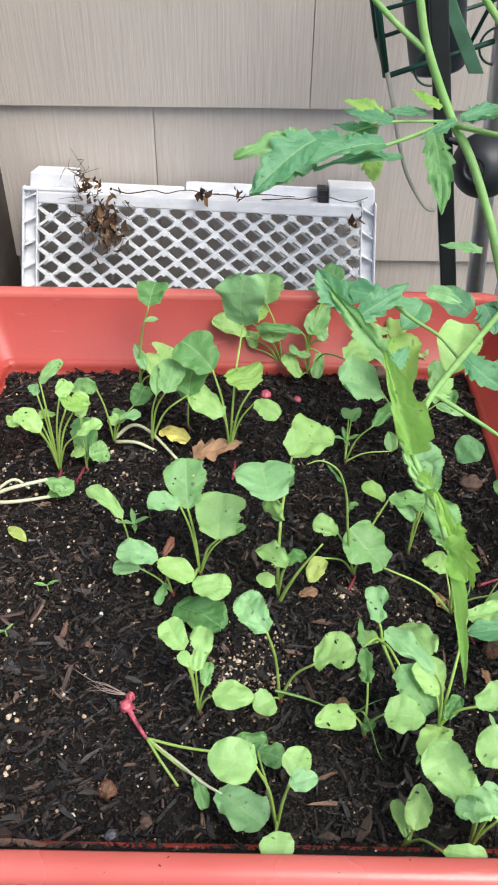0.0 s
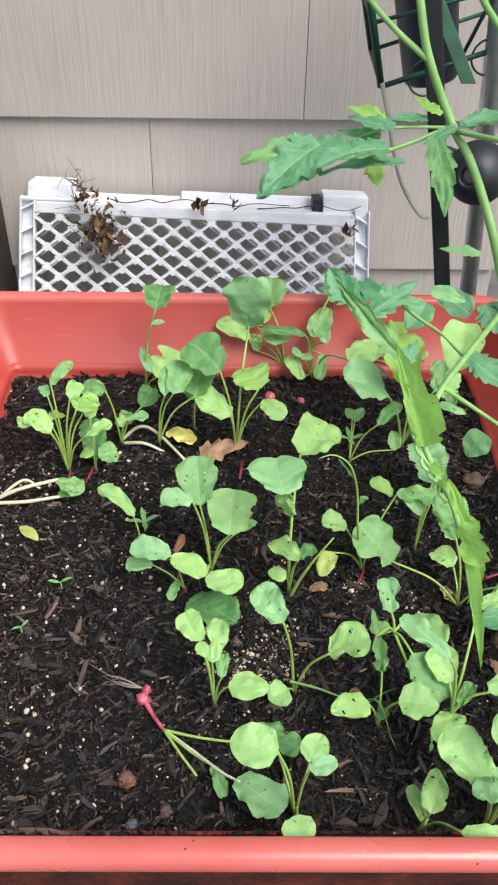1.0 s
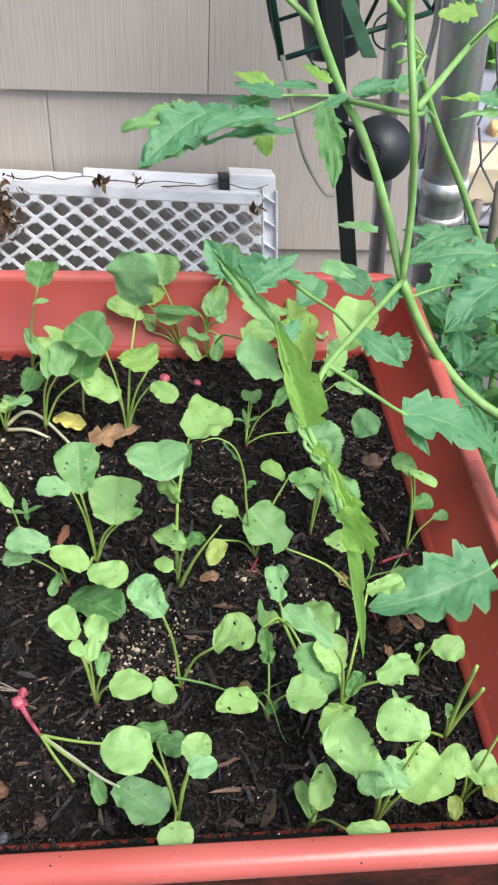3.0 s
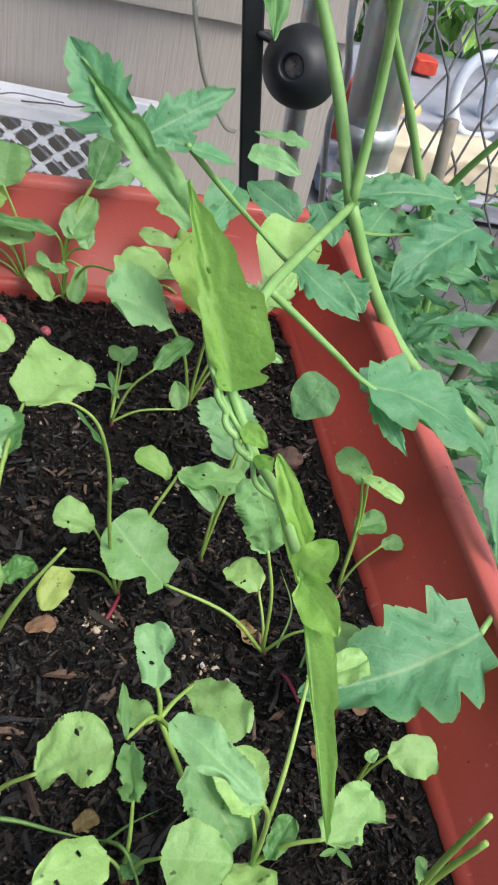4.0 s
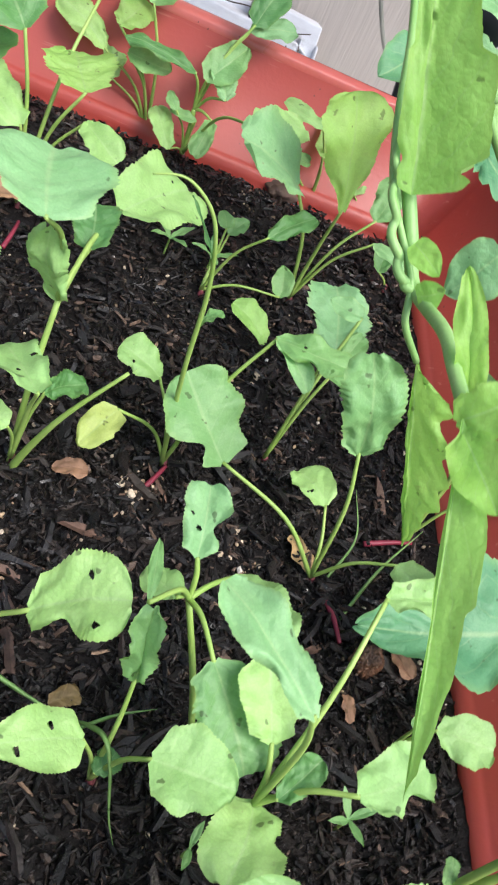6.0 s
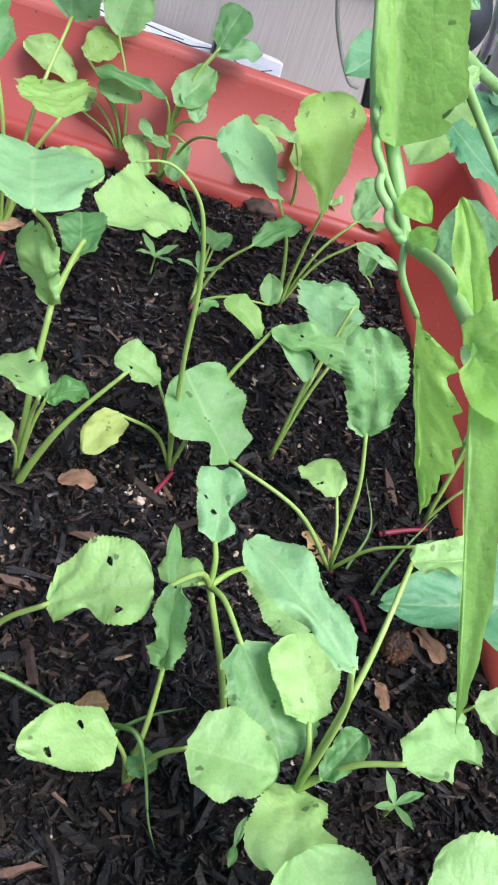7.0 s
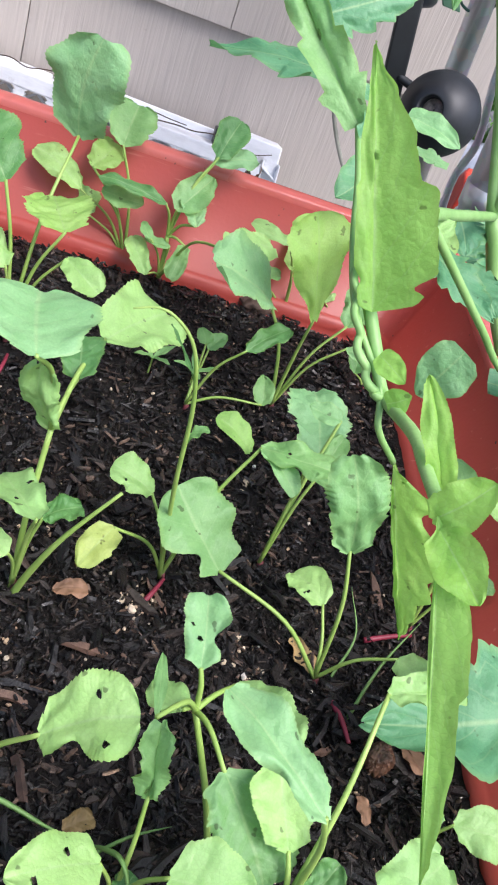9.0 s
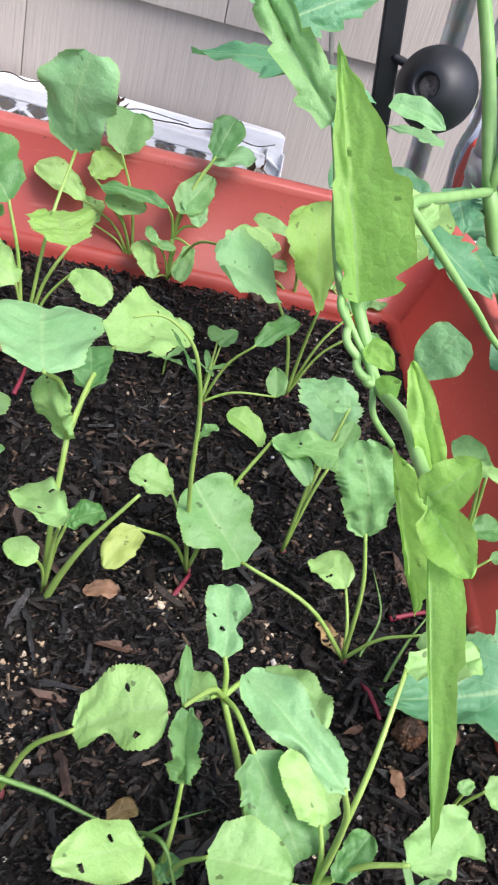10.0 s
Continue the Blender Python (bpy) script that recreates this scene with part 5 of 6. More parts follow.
for cx, cy, n, s in ((0.035, 0.557, 70, 0.007), (0.041, 0.529, 50, 0.006), (0.087, 0.594, 24, 0.004), (0.137, 0.577, 26, 0.009), (0.006, 0.527, 190, 0.013), (0.032, 0.534, 90, 0.009), (-0.012, 0.553, 70, 0.010), (-0.105, 0.735, 40, 0.018),
                     (-0.17, 0.715, 30, 0.020), (-0.010, 0.480, 24, 0.012), (0.215, 0.560, 20, 0.010), (0.20, 0.43, 30, 0.015), (-0.09, 0.63, 30, 0.03), (0.045, 0.620, 16, 0.006)):
    for k in range(n):
        x, y = rnd.gauss(cx, s), rnd.gauss(cy, s)
        if abs(x) < 0.22 and 0.412 < y < 0.856:
            pieces.append(grain_piece(rnd, x, y, rnd.uniform(0.0005, 0.0013), -0.1))
for cx, cy, n in ((0.094, 0.598, 9), (0.137, 0.574, 7), (0.012, 0.530, 10), (0.041, 0.529, 6), (-0.10, 0.735, 6), (0.150, 0.690, 5)):
    # a few coarser grains in each patch
    pieces += [grain_piece(rnd, rnd.gauss(cx, 0.006), rnd.gauss(cy, 0.006), rnd.uniform(0.0012, 0.0021), 0.1) for k in range(n)]
scattered("perlite_grains", pieces, GRIT, "white and tan perlite grains scattered on dark soil")

# larger pieces of bark, one by one
BARK = plain_material("brown_bark", (0.055, 0.032, 0.023), 0.7, vary=0.6, scale=160, relief=0.6)
LIGHT_BARK = plain_material("light_bark", (0.14, 0.080, 0.054), 0.7, vary=0.5, scale=160, relief=0.6)
for xa, ya, xb, yb, wd, tone in ((0.0676, 0.5684, 0.0833, 0.5717, 0.0030, 1), (0.0473, 0.5446, 0.0592, 0.5440, 0.0036, 1), (0.0592, 0.5252, 0.0647, 0.5109, 0.0040, 0), (0.1020, 0.5971, 0.0934, 0.6083, 0.0026, 1),
                                (0.1931, 0.6398, 0.2012, 0.6241, 0.0036, 1), (0.0623, 0.4583, 0.0754, 0.4617, 0.0030, 1), (0.0961, 0.4988, 0.1078, 0.4995, 0.0040, 0), (-0.1990, 0.4205, -0.1626, 0.4309, 0.0055, 1),
                                (0.1706, 0.5530, 0.1609, 0.5453, 0.0026, 1), (0.0607, 0.5310, 0.0545, 0.5356, 0.0030, 0), (-0.1066, 0.5529, -0.1030, 0.5671, 0.0034, 1), (-0.0893, 0.5525, -0.0829, 0.5477, 0.0036, 1),
                                (0.0590, 0.4417, 0.0968, 0.4458, 0.0026, 1), (-0.1260, 0.4252, -0.1009, 0.4309, 0.0050, 0), (-0.0970, 0.5149, -0.0943, 0.5344, 0.0034, 0), (-0.1529, 0.5700, -0.1354, 0.5746, 0.0040, 0), (-0.1240, 0.4075, -0.0840, 0.4085, 0.0060, 1), (-0.0850, 0.4105, -0.0590, 0.4112, 0.0075, 0), (-0.1180, 0.4240, -0.1000, 0.4225, 0.0075, 0), (-0.0820, 0.4200, -0.0700, 0.4290, 0.0026, 0)):
    x, y, ln, turn = (xa + xb) / 2, (ya + yb) / 2, math.hypot(xb - xa, yb - ya), math.degrees(math.atan2(yb - ya, xb - xa))
    b = bmesh.new()
    r2 = random.Random(int(x * 1000) + int(y * 9000))
    pv, pf = chip_piece(r2, 0, 0, ln, wd, 0.0020, aim=0.0)
    vv = [b.verts.new((Vector(p) - Vector((0, 0, height(0, 0))))) for p in pv]
    for f in pf:
        b.faces.new([vv[i] for i in f])
    ob = part("bark_piece", b, (BARK, LIGHT_BARK)[tone], None)
    ob.matrix_world = pose(x, y, height(x, y) + 0.0012, 0, 0, turn)
    tagged(ob, ("dark brown sliver of bark lying on the mulch", "reddish tan sliver of bark lying on the mulch")[tone], "bark piece", group="bark pieces on the soil")


# ---------- single things on the soil ----------
def lump(name, x, y, rx, ry, rz, material, label, category, rough=0.12, turn=0, wrinkle=0.0, sink=0.25):
    b = bmesh.new()
    bmesh.ops.create_icosphere(b, subdivisions=5 if wrinkle > 0.2 else 4, radius=1)
    off = Vector((x * 50, y * 50, 0))
    for v in b.verts:
        d = 1 + rough * noise.noise(v.co * 1.7 + off) + wrinkle * abs(noise.noise(v.co * 4.5 + off)) + wrinkle * 0.6 * abs(noise.noise(v.co * 10 + off))
        v.co = Vector((v.co.x * rx, v.co.y * ry, v.co.z * rz)) * d
    ob = part(name, b, material, None, smooth=True)
    ob.matrix_world = pose(x, y, height(x, y) + rz * (1 - sink), 0, 0, turn)
    return tagged(ob, label, category)


NUT = plain_material("wrinkled_pit", (0.125, 0.062, 0.034), 0.5, vary=0.7, scale=220, relief=0.5)
STONE = plain_material("brown_stone", (0.085, 0.052, 0.038), 0.8, vary=0.45, scale=120, relief=0.7)
GREY_STONE = plain_material("grey_stone", (0.10, 0.10, 0.12), 0.7, vary=0.4, scale=120, relief=0.5)
lump("fruit_pit", 0.1855, 0.5485, 0.0052, 0.0047, 0.0062, NUT, "wrinkled brown fruit pit on the mulch", "fruit pit", 0.22, 20, 0.30, sink=0.05)
lump("fruit_pit", -0.0584, 0.4489, 0.0048, 0.0045, 0.0046, NUT, "small wrinkled brown fruit pit on dark soil", "fruit pit", 0.2, 10, 0.30, sink=0.1)
lump("stone", -0.0532, 0.4245, 0.0036, 0.0032, 0.003, GREY_STONE, "small grey stone half buried in the soil", "stone", 0.3)
lump("stone", -0.0342, 0.4313, 0.0040, 0.0034, 0.003, STONE, "tiny brown stone in the soil", "stone", 0.3)
lump("stone", 0.1377, 0.8564, 0.010, 0.008, 0.006, STONE, "flat tan stone by the planter wall", "stone", 0.3)
lump("stone", 0.2006, 0.7075, 0.009, 0.007, 0.006, STONE, "pinkish tan stone beneath the leaves", "stone", 0.3)


def dead_leaf(x, y, length, width, turn, tone, label, lift=0.003, shape="s", seed=1, pitch=4):
    b = blade(length, width, shape, seed, fold=16)
    m = LEAF.get(tone[0]) or bpy.data.materials.get(tone[0]) or plain_material(tone[0], tone[1], 0.7, vary=0.45, scale=90, relief=0.5)
    ob = part("dead_leaf", b, m, None, smooth=True)
    ob.matrix_world = pose(x, y, height(x, y) + lift, 4, -pitch, turn)
    return tagged(ob, label, "dead leaf")


BROWN, TAN = ("dry_brown_leaf", (0.21, 0.115, 0.065)), ("dry_tan_leaf", (0.42, 0.28, 0.12))
dead_leaf(-0.0268, 0.7402, 0.042, 0.026, 6, ("dry_oak_leaf", (0.30, 0.175, 0.095)), "dry brown lobed leaf curled up between the radishes", seed=4, shape="d", pitch=14)
dead_leaf(-0.0565, 0.7689, 0.030, 0.018, -35, ("yellow_dead_leaf", (0.56, 0.50, 0.13)), "withered yellow leaf lying on the soil", seed=11)
dead_leaf(-0.034, 0.7232, 0.020, 0.016, -60, ("cream_dead_leaf", (0.66, 0.52, 0.22)), "withered cream leaf on the soil", seed=13)
dead_leaf(0.1548, 0.5974, 0.018, 0.009, -60, TAN, "withered tan leaf beside a radish stem", seed=21)
dead_leaf(0.0579, 0.59, 0.013, 0.009, 10, BROWN, "small brown leaf scrap on the mulch", seed=23)
dead_leaf(0.0783, 0.5051, 0.010, 0.008, 30, ("ochre_dead_leaf", (0.16, 0.11, 0.04)), "shrivelled ochre leaf on the mulch", seed=25, shape="t")
dead_leaf(0.1974, 0.5615, 0.016, 0.009, -60, BROWN, "brown leaf scrap beside the fruit pit", seed=27)
dead_leaf(0.1791, 0.5237, 0.010, 0.006, 100, BROWN, "brown leaf scrap on the soil", seed=29)
dead_leaf(-0.0415, 0.6258, 0.016, 0.007, 60, ("rust_dead_leaf", (0.26, 0.11, 0.06)), "rust-coloured leaf scrap standing between stems", seed=31, pitch=30)
dead_leaf(-0.0281, 0.5816, 0.040, 0.032, -32, ("D",), "dull dark green radish leaf pressed to the soil", seed=33, lift=0.004, shape="t")

# the pulled radish
pulled = base_at("pulled_radish", -0.0464, 0.4911, 0.004)
tagged(pulled, "small pulled pink radish lying with its leaves on soil", "radish")
PINK = plain_material("pink_radish_skin", (0.42, 0.085, 0.115), 0.45, vary=0.65, scale=260)
b = bmesh.new()
z0 = height(-0.06, 0.49)
tube(b, [(-0.0528, 0.502, z0 + 0.006), (-0.0504, 0.498, z0 + 0.0055), (-0.0449, 0.4901, z0 + 0.004), (-0.0385, 0.4812, z0 + 0.004)], 0.0019, 0.0011, 12, 6)
for c, r in (((-0.0533, 0.5025, z0 + 0.0055), 0.0044), ((-0.052, 0.5087, z0 + 0.0060), 0.0030)):
    vs = bmesh.ops.create_icosphere(b, subdivisions=3, radius=r)["verts"]
    for v in vs:
        v.co *= 1 + 0.55 * noise.noise(v.co * 420 + Vector(c) * 90) + 0.25 * noise.noise(v.co * 1300)
        v.co += Vector(c)
part("root", b, PINK, pulled, smooth=True)
b = bmesh.new()
for k in range(7):
    q = Vector((-0.0539, 0.5098, z0 + 0.006))
    e = Vector((-0.0675 - rnd.uniform(0.006, 0.016), 0.5090 + rnd.uniform(0.003, 0.014), z0 + 0.0025))
    tube(b, [q, q.lerp(e, 0.5) + Vector((rnd.gauss(0, 0.002), rnd.gauss(0, 0.002), 0.001)), e], 0.00025, 0.00012, 5, 3)
tube(b, [(-0.0539, 0.5098, z0 + 0.006), (-0.0661, 0.5164, z0 + 0.005), (-0.0779, 0.5215, z0 + 0.003), (-0.0917, 0.5306, z0 + 0.002)], 0.0004, 0.0002, 6)
part("root_hair", b, plain_material("dirty_root_hair", (0.30, 0.24, 0.20), 0.7, vary=0.4), pulled, smooth=True)
for pts, tone in (([(-0.0385, 0.4812, 0.005), (-0.0191, 0.4749, 0.008), (0.0002, 0.4715, 0.009), (0.0079, 0.4713, 0.01)], STEM), ([(-0.0385, 0.4812, 0.005), (-0.019, 0.4653, 0.008), (-0.0025, 0.4515, 0.01), (0.0091, 0.4436, 0.0127)], PALE_STALK),
                  ([(-0.0385, 0.4812, 0.005), (-0.0268, 0.4703, 0.007), (-0.0151, 0.4614, 0.007), (-0.0073, 0.4564, 0.008)], STEM), ([(-0.0385, 0.4812, 0.005), (-0.0287, 0.4665, 0.006), (-0.017, 0.4519, 0.004)], STEM)):
    stalk(pulled, pts, 0.0010, 0.0008, tone)
leaf(pulled, (0.004, 0.4714, 0.01), 0.032, 12, 6, 0, 0.014, "D", "s", stem=False)
leaf(pulled, (0.0072, 0.4451, 0.0127), 0.033, -38, 4, 10, 0.026, "B", "s", stem=False)
leaf(pulled, (-0.0073, 0.4564, 0.008), 0.020, -70, -4, 0, 0.009, "M", "t", stem=False)

for x, y, r in ((0.0343, 0.8171, 0.0050), (0.0627, 0.8119, 0.0036)):
    lump("radish_bulb", x, y, r, r, r * 0.9, PINK, "small pink radish bulb showing above the soil", "radish", 0.1, sink=0.3)

# a wilting plant by the left wall
wilted = base_at("wilted_radish", -0.1937, 0.6738, 0.002)
tagged(wilted, "wilted radish with bleached stalks lying on the soil", "radish plant")
stalk(wilted, [(-0.1938, 0.6779, 0.004), (-0.1672, 0.6811, 0.0167), (-0.1375, 0.69, 0.0192)], 0.0018, 0.0014, PALE_STALK)
stalk(wilted, [(-0.1938, 0.6779, 0.004), (-0.1621, 0.674, 0.01), (-0.1354, 0.6801, 0.01)], 0.0017, 0.0013, PALE_STALK)
stalk(wilted, [(-0.1888, 0.6788, 0.004), (-0.1653, 0.689, 0.019), (-0.1513, 0.6845, 0.0145)], 0.0014, 0.0010, PALE_STALK)
leaf(wilted, (-0.1375, 0.69, 0.0192), 0.024, -30, -8, 0, 0.018, "M", "t", holes=True, stem=False)
leaf(wilted, (-0.1374, 0.6821, 0.01), 0.014, 10, 0, 0, 0.012, "M", "t", stem=False)
leaf(wilted, (-0.1618, 0.6511, 0.006), 0.022, -40, 0, 0, 0.010, "Y", "n", stem=False)

# tiny seedlings
for x, y, az, w in ((-0.1202, 0.5924, 10, 0.0030), (0.1756, 0.4891, 20, 0.0031), (0.1261, 0.4713, 70, 0.0026), (-0.1413, 0.5544, 40, 0.0022), (-0.0664, 0.6546, 15, 0.0042), (0.0787, 0.7558, 40, 0.0046), (0.1015, 0.7517, 10, 0.0042)):
    z = height(x, y)
    sd = base_at("seedling", x, y, z)
    tagged(sd, "tiny two-leaved green seedling in dark mulch", "seedling", group="weed seedlings")
    stalk(sd, [(x, y, z - 0.003), (x, y, z + 0.006), (x, y, z + 0.010)], 0.0006, 0.0005)
    for s in (0, 180) if w < 0.0031 else (0, 90, 180, 270):
        leaf(sd, (x, y, z + 0.010), 3.2 * w, az + s, 22, 0, w, "M", "n", stem=False)

# blades of grass that arch over the mulch
def grass(points, w, label="thin arching blade of grass among the radishes"):
    b = bmesh.new()
    pts = smooth_path(points, 10)
    prev = None
    for i, q in enumerate(pts):
        d = (pts[min(i + 1, len(pts) - 1)] - pts[max(i - 1, 0)]).normalized()
        s = d.cross(Vector((0.2, -0.5, 0.8))).normalized() * w * (1 - (i / len(pts)) ** 2) * 0.5
        c = d.cross(s).normalized() * w * 0.18
        row = [b.verts.new(q - s), b.verts.new(q + c), b.verts.new(q + s), b.verts.new(q - c)]
        if prev:
            for j in range(4):
                b.faces.new((prev[j], prev[(j + 1) % 4], row[(j + 1) % 4], row[j]))
        prev = row
    tagged(part("grass_blade", b, LEAF["M"], None, smooth=True), label, "grass", group="grass blades")


grass([(0.0832, 0.5013, 0.004), (0.0886, 0.4934, 0.0202), (0.0927, 0.4875, 0.0279), (0.0966, 0.4818, 0.0228), (0.1012, 0.4742, 0.01), (0.105, 0.4693, 0.004)], 0.0018)
grass([(0.0399, 0.5051, 0.0222), (0.0573, 0.5047, 0.0152), (0.0718, 0.5021, 0.01), (0.0851, 0.5013, 0.003)], 0.0020)
grass([(0.0881, 0.4994, 0.003), (0.0979, 0.5032, 0.01), (0.1095, 0.5071, 0.0125)], 0.0014)
grass([(0.1758, 0.5643, 0.002), (0.1881, 0.5849, 0.0121), (0.2024, 0.6015, 0.0242)], 0.0018)
grass([(0.1713, 0.583, 0.002), (0.1786, 0.5974, 0.0121), (0.1729, 0.6113, 0.0244)], 0.0014)
stalk(bpy.data.objects["radish_plant.006"], [(0.0440, 0.5865, 0.004), (0.0490, 0.5845, 0.023), (0.0565, 0.5830, 0.044), (0.0704, 0.5866, 0.0664)], 0.0016, 0.0006)
stubs = bpy.data.objects["radish_stubs"]
stalk(stubs, [(0.2002, 0.4698, 0.003), (0.2014, 0.4707, 0.0466), (0.2025, 0.4701, 0.0779)], 0.0015, 0.0011)
stalk(stubs, [(0.2002, 0.4698, 0.003), (0.2062, 0.4709, 0.0294), (0.2122, 0.4707, 0.0539)], 0.0015, 0.0012)
stalk(stubs, [(0.1992, 0.4698, 0.003), (0.1926, 0.4668, 0.0125), (0.185, 0.4648, 0.0199)], 0.0011, 0.0008)
# pale fallen stalks
for name, pts in (("fallen_stalk", [(-0.0958, 0.7577, 0.004), (-0.08, 0.7633, 0.0122), (-0.0641, 0.7578, 0.01), (-0.039, 0.7324, 0.003)]), ("fallen_stalk", [(-0.0937, 0.7535, 0.004), (-0.0748, 0.7459, 0.006), (-0.058, 0.7424, 0.003)])):
    b = bmesh.new()
    tube(b, [(x, y, z + height(x, y)) for x, y, z in pts], 0.0017, 0.0012, 7)
    tagged(part(name, b, PALE_STALK, None, smooth=True), "bleached fallen radish stalk lying on the soil", "stalk")
for x, y, ln, az in ((0.0952, 0.6027, 0.018, 62), (0.1718, 0.5631, 0.021, -73), (-0.1334, 0.707, 0.016, 85), (-0.1172, 0.7154, 0.020, 75), (0.0078, 0.7217, 0.020, 85), (0.1967, 0.6057, 0.022, 16)):
    b = bmesh.new()
    d = Vector((math.cos(radians(az)), math.sin(radians(az)), 0.12)) * ln / 2
    c = Vector((x, y, height(x, y) + 0.0025))
    tube(b, [c - d, c + Vector((0.0006, 0, 0.0012)), c + d], 0.0013, 0.0008, 7)
    tagged(part("red_root", b, RED_ROOT, None, smooth=True), "thin dark red radish root on the soil", "root", group="loose radish roots")
# a shrivelled stalk that curls over
curled = bpy.data.objects["radish_plant.005"]
o = curled.matrix_world.translation
stalk(curled, [o, (0.0885, 0.6008, 0.0613), (0.0846, 0.5984, 0.0964), (0.0803, 0.5974, 0.1154), (0.0759, 0.5971, 0.1247), (0.0692, 0.5969, 0.1304), (0.0637, 0.5969, 0.1314), (0.0571, 0.5959, 0.1295)], 0.0010, 0.0003)
leaf(curled, (0.0815, 0.5977, 0.1094), 0.020, 165, 52, -20, 0.006, "D", "n", stem=False)
leaf(curled, (0.0861, 0.5992, 0.0839), 0.009, 20, 40, 0, 0.005, "M", "t", stem=False)

# ---------- what stands by the wall and beyond the fence ----------
garden_pole = base_at("garden_pole", 0.325, 1.2, GROUND)
tagged(garden_pole, "flat black metal pole standing before the siding", "pole")
b = bmesh.new()
box(b, (-0.0105, -0.004, 0), (0.0105, 0.004, 1.5), 0.002)
for v in b.verts:
    v.co = Vector((0.325 - 0.195 * v.co.z + v.co.x, 1.2 + v.co.y, GROUND + v.co.z))
part("shaft", b, BLACK_METAL, garden_pole)

# a black hollow ball on the pole
ball = base_at("hanging_planter_ball", 0.278, 1.13, 0.05)
tagged(ball, "round black plastic ball with a hole hung on the pole", "plant ball")
b = bmesh.new()
prof = [(0.0001, -0.028), (0.0120, -0.028), (0.0126, -0.039), (0.0134, -0.0435), (0.0155, -0.0438), (0.026, -0.0385), (0.036, -0.027), (0.0435, -0.012), (0.0455, 0.0), (0.043, 0.015), (0.034, 0.030), (0.018, 0.040), (0.0001, 0.043)]
lathe(b, [(r * 0.79, -h * 0.79) for r, h in reversed(prof)], (0.276, 1.13, 0.086), 40, axis=(-0.50, -0.80, 0.22))
part("shell", b, BLACK, ball, smooth=True)
b = bmesh.new()
lathe(b, [(0.0001, 0.0), (0.006, 0.003), (0.0105, 0.0)], (0.2650, 1.112, 0.0915), 20, axis=(-0.50, -0.80, 0.22))
part("plug", b, plain_material("dusty_plug", (0.20, 0.16, 0.14), 0.7, vary=0.8, scale=160), ball, smooth=True)

b = bmesh.new()
tube(b, [(0.282, 1.165, 0.078), (0.262, 1.190, 0.085), (0.246, 1.199, 0.088)], 0.004, 0.004, 8)
part("bracket", b, BLACK_METAL, ball, smooth=True)

# the green wire basket with a grey pot
basket = base_at("wire_basket", 0.25, 1.26, 0.14)
tagged(basket, "dark green wire plant basket hung before the wall", "basket")


def wire(points, r=0.0022, smooth=False, name="wire"):
    q = bmesh.new()
    tube(q, points, r, r, 8, 5, smooth)
    return part(name, q, GREEN_WIRE, basket, smooth=True)


A, B, C, D = Vector((0.172, 1.24, 0.144)), Vector((0.352, 1.28, 0.190)), Vector((0.172, 1.36, 0.150)), Vector((0.352, 1.40, 0.196))
wire([A, B], 0.0034, name="lower_rail")
wire([C, D], 0.0026, name="lower_rail")
wire([A, C], 0.0026, name="lower_rail")
wire([B, D], 0.0026, name="lower_rail")
for dz, dx in ((0.070, 0.018), (0.135, 0.034)):
    up = Vector((-dx, 0, dz))
    wire([A + up, B + Vector((dx, 0, dz))], 0.0024)
    wire([C + up, D + Vector((dx, 0, dz))], 0.0024)
    wire([A + up, C + up], 0.0024)
wire([A, A + Vector((-0.044, 0, 0.18))], 0.0046, name="corner_bar")
wire([B, B + Vector((0.044, 0, 0.18))], 0.0034, name="corner_bar")
wire([C, C + Vector((-0.044, 0, 0.18))], 0.0030, name="corner_bar")
wire([A.lerp(B, 0.52), Vector((0.205, 1.245, 0.285))], 0.0024)
wire([A.lerp(B, 0.52), Vector((0.315, 1.262, 0.300))], 0.0024)
for u in (0.30, 0.72):
    c = A.lerp(B, u)
    wire([c + 0.021 * Vector((math.cos(t), 0, math.sin(t))) + Vector((0, -0.003, -0.006)) for t in [radians(15 * k) for k in range(25)]], 0.0014, name="ring")
b = bmesh.new()
lathe(b, [(0.0001, 0), (0.031, 0.0), (0.034, 0.004), (0.041, 0.17), (0.045, 0.175), (0.046, 0.195), (0.040, 0.196)], (0.244, 1.305, 0.132), 36, axis=(-0.20, 0.05, 1))
pot = part("flower_pot", b, plain_material("slate_pot", (0.034, 0.040, 0.055), 0.45, vary=0.2), None, smooth=True)
tagged(pot, "slate grey plastic flower pot standing in the wire basket", "flower pot")
b = bmesh.new()
box(b, (-0.009, -0.002, 0), (0.009, 0.002, 0.17), 0.001)
for v in b.verts:
    v.co = Vector((0.275 - 0.50 * v.co.z + v.co.x, 1.236 + v.co.y, 0.150 + v.co.z * 0.86))
tagged(part("plant_strap", b, plain_material("grey_green_strap", (0.060, 0.15, 0.085), 0.6)), "grey green strap across the wire basket", "strap")

# fence: galvanised posts, bands and chain link
post = base_at("fence_post", 0.40, 1.20, GROUND)
tagged(post, "galvanised steel fence post with tension bands", "fence post")
TILT = Vector((-0.085, 0, 1.0))


def along(z):
    return Vector((0.392, 1.20, -0.08)) + TILT * (z + 0.08)


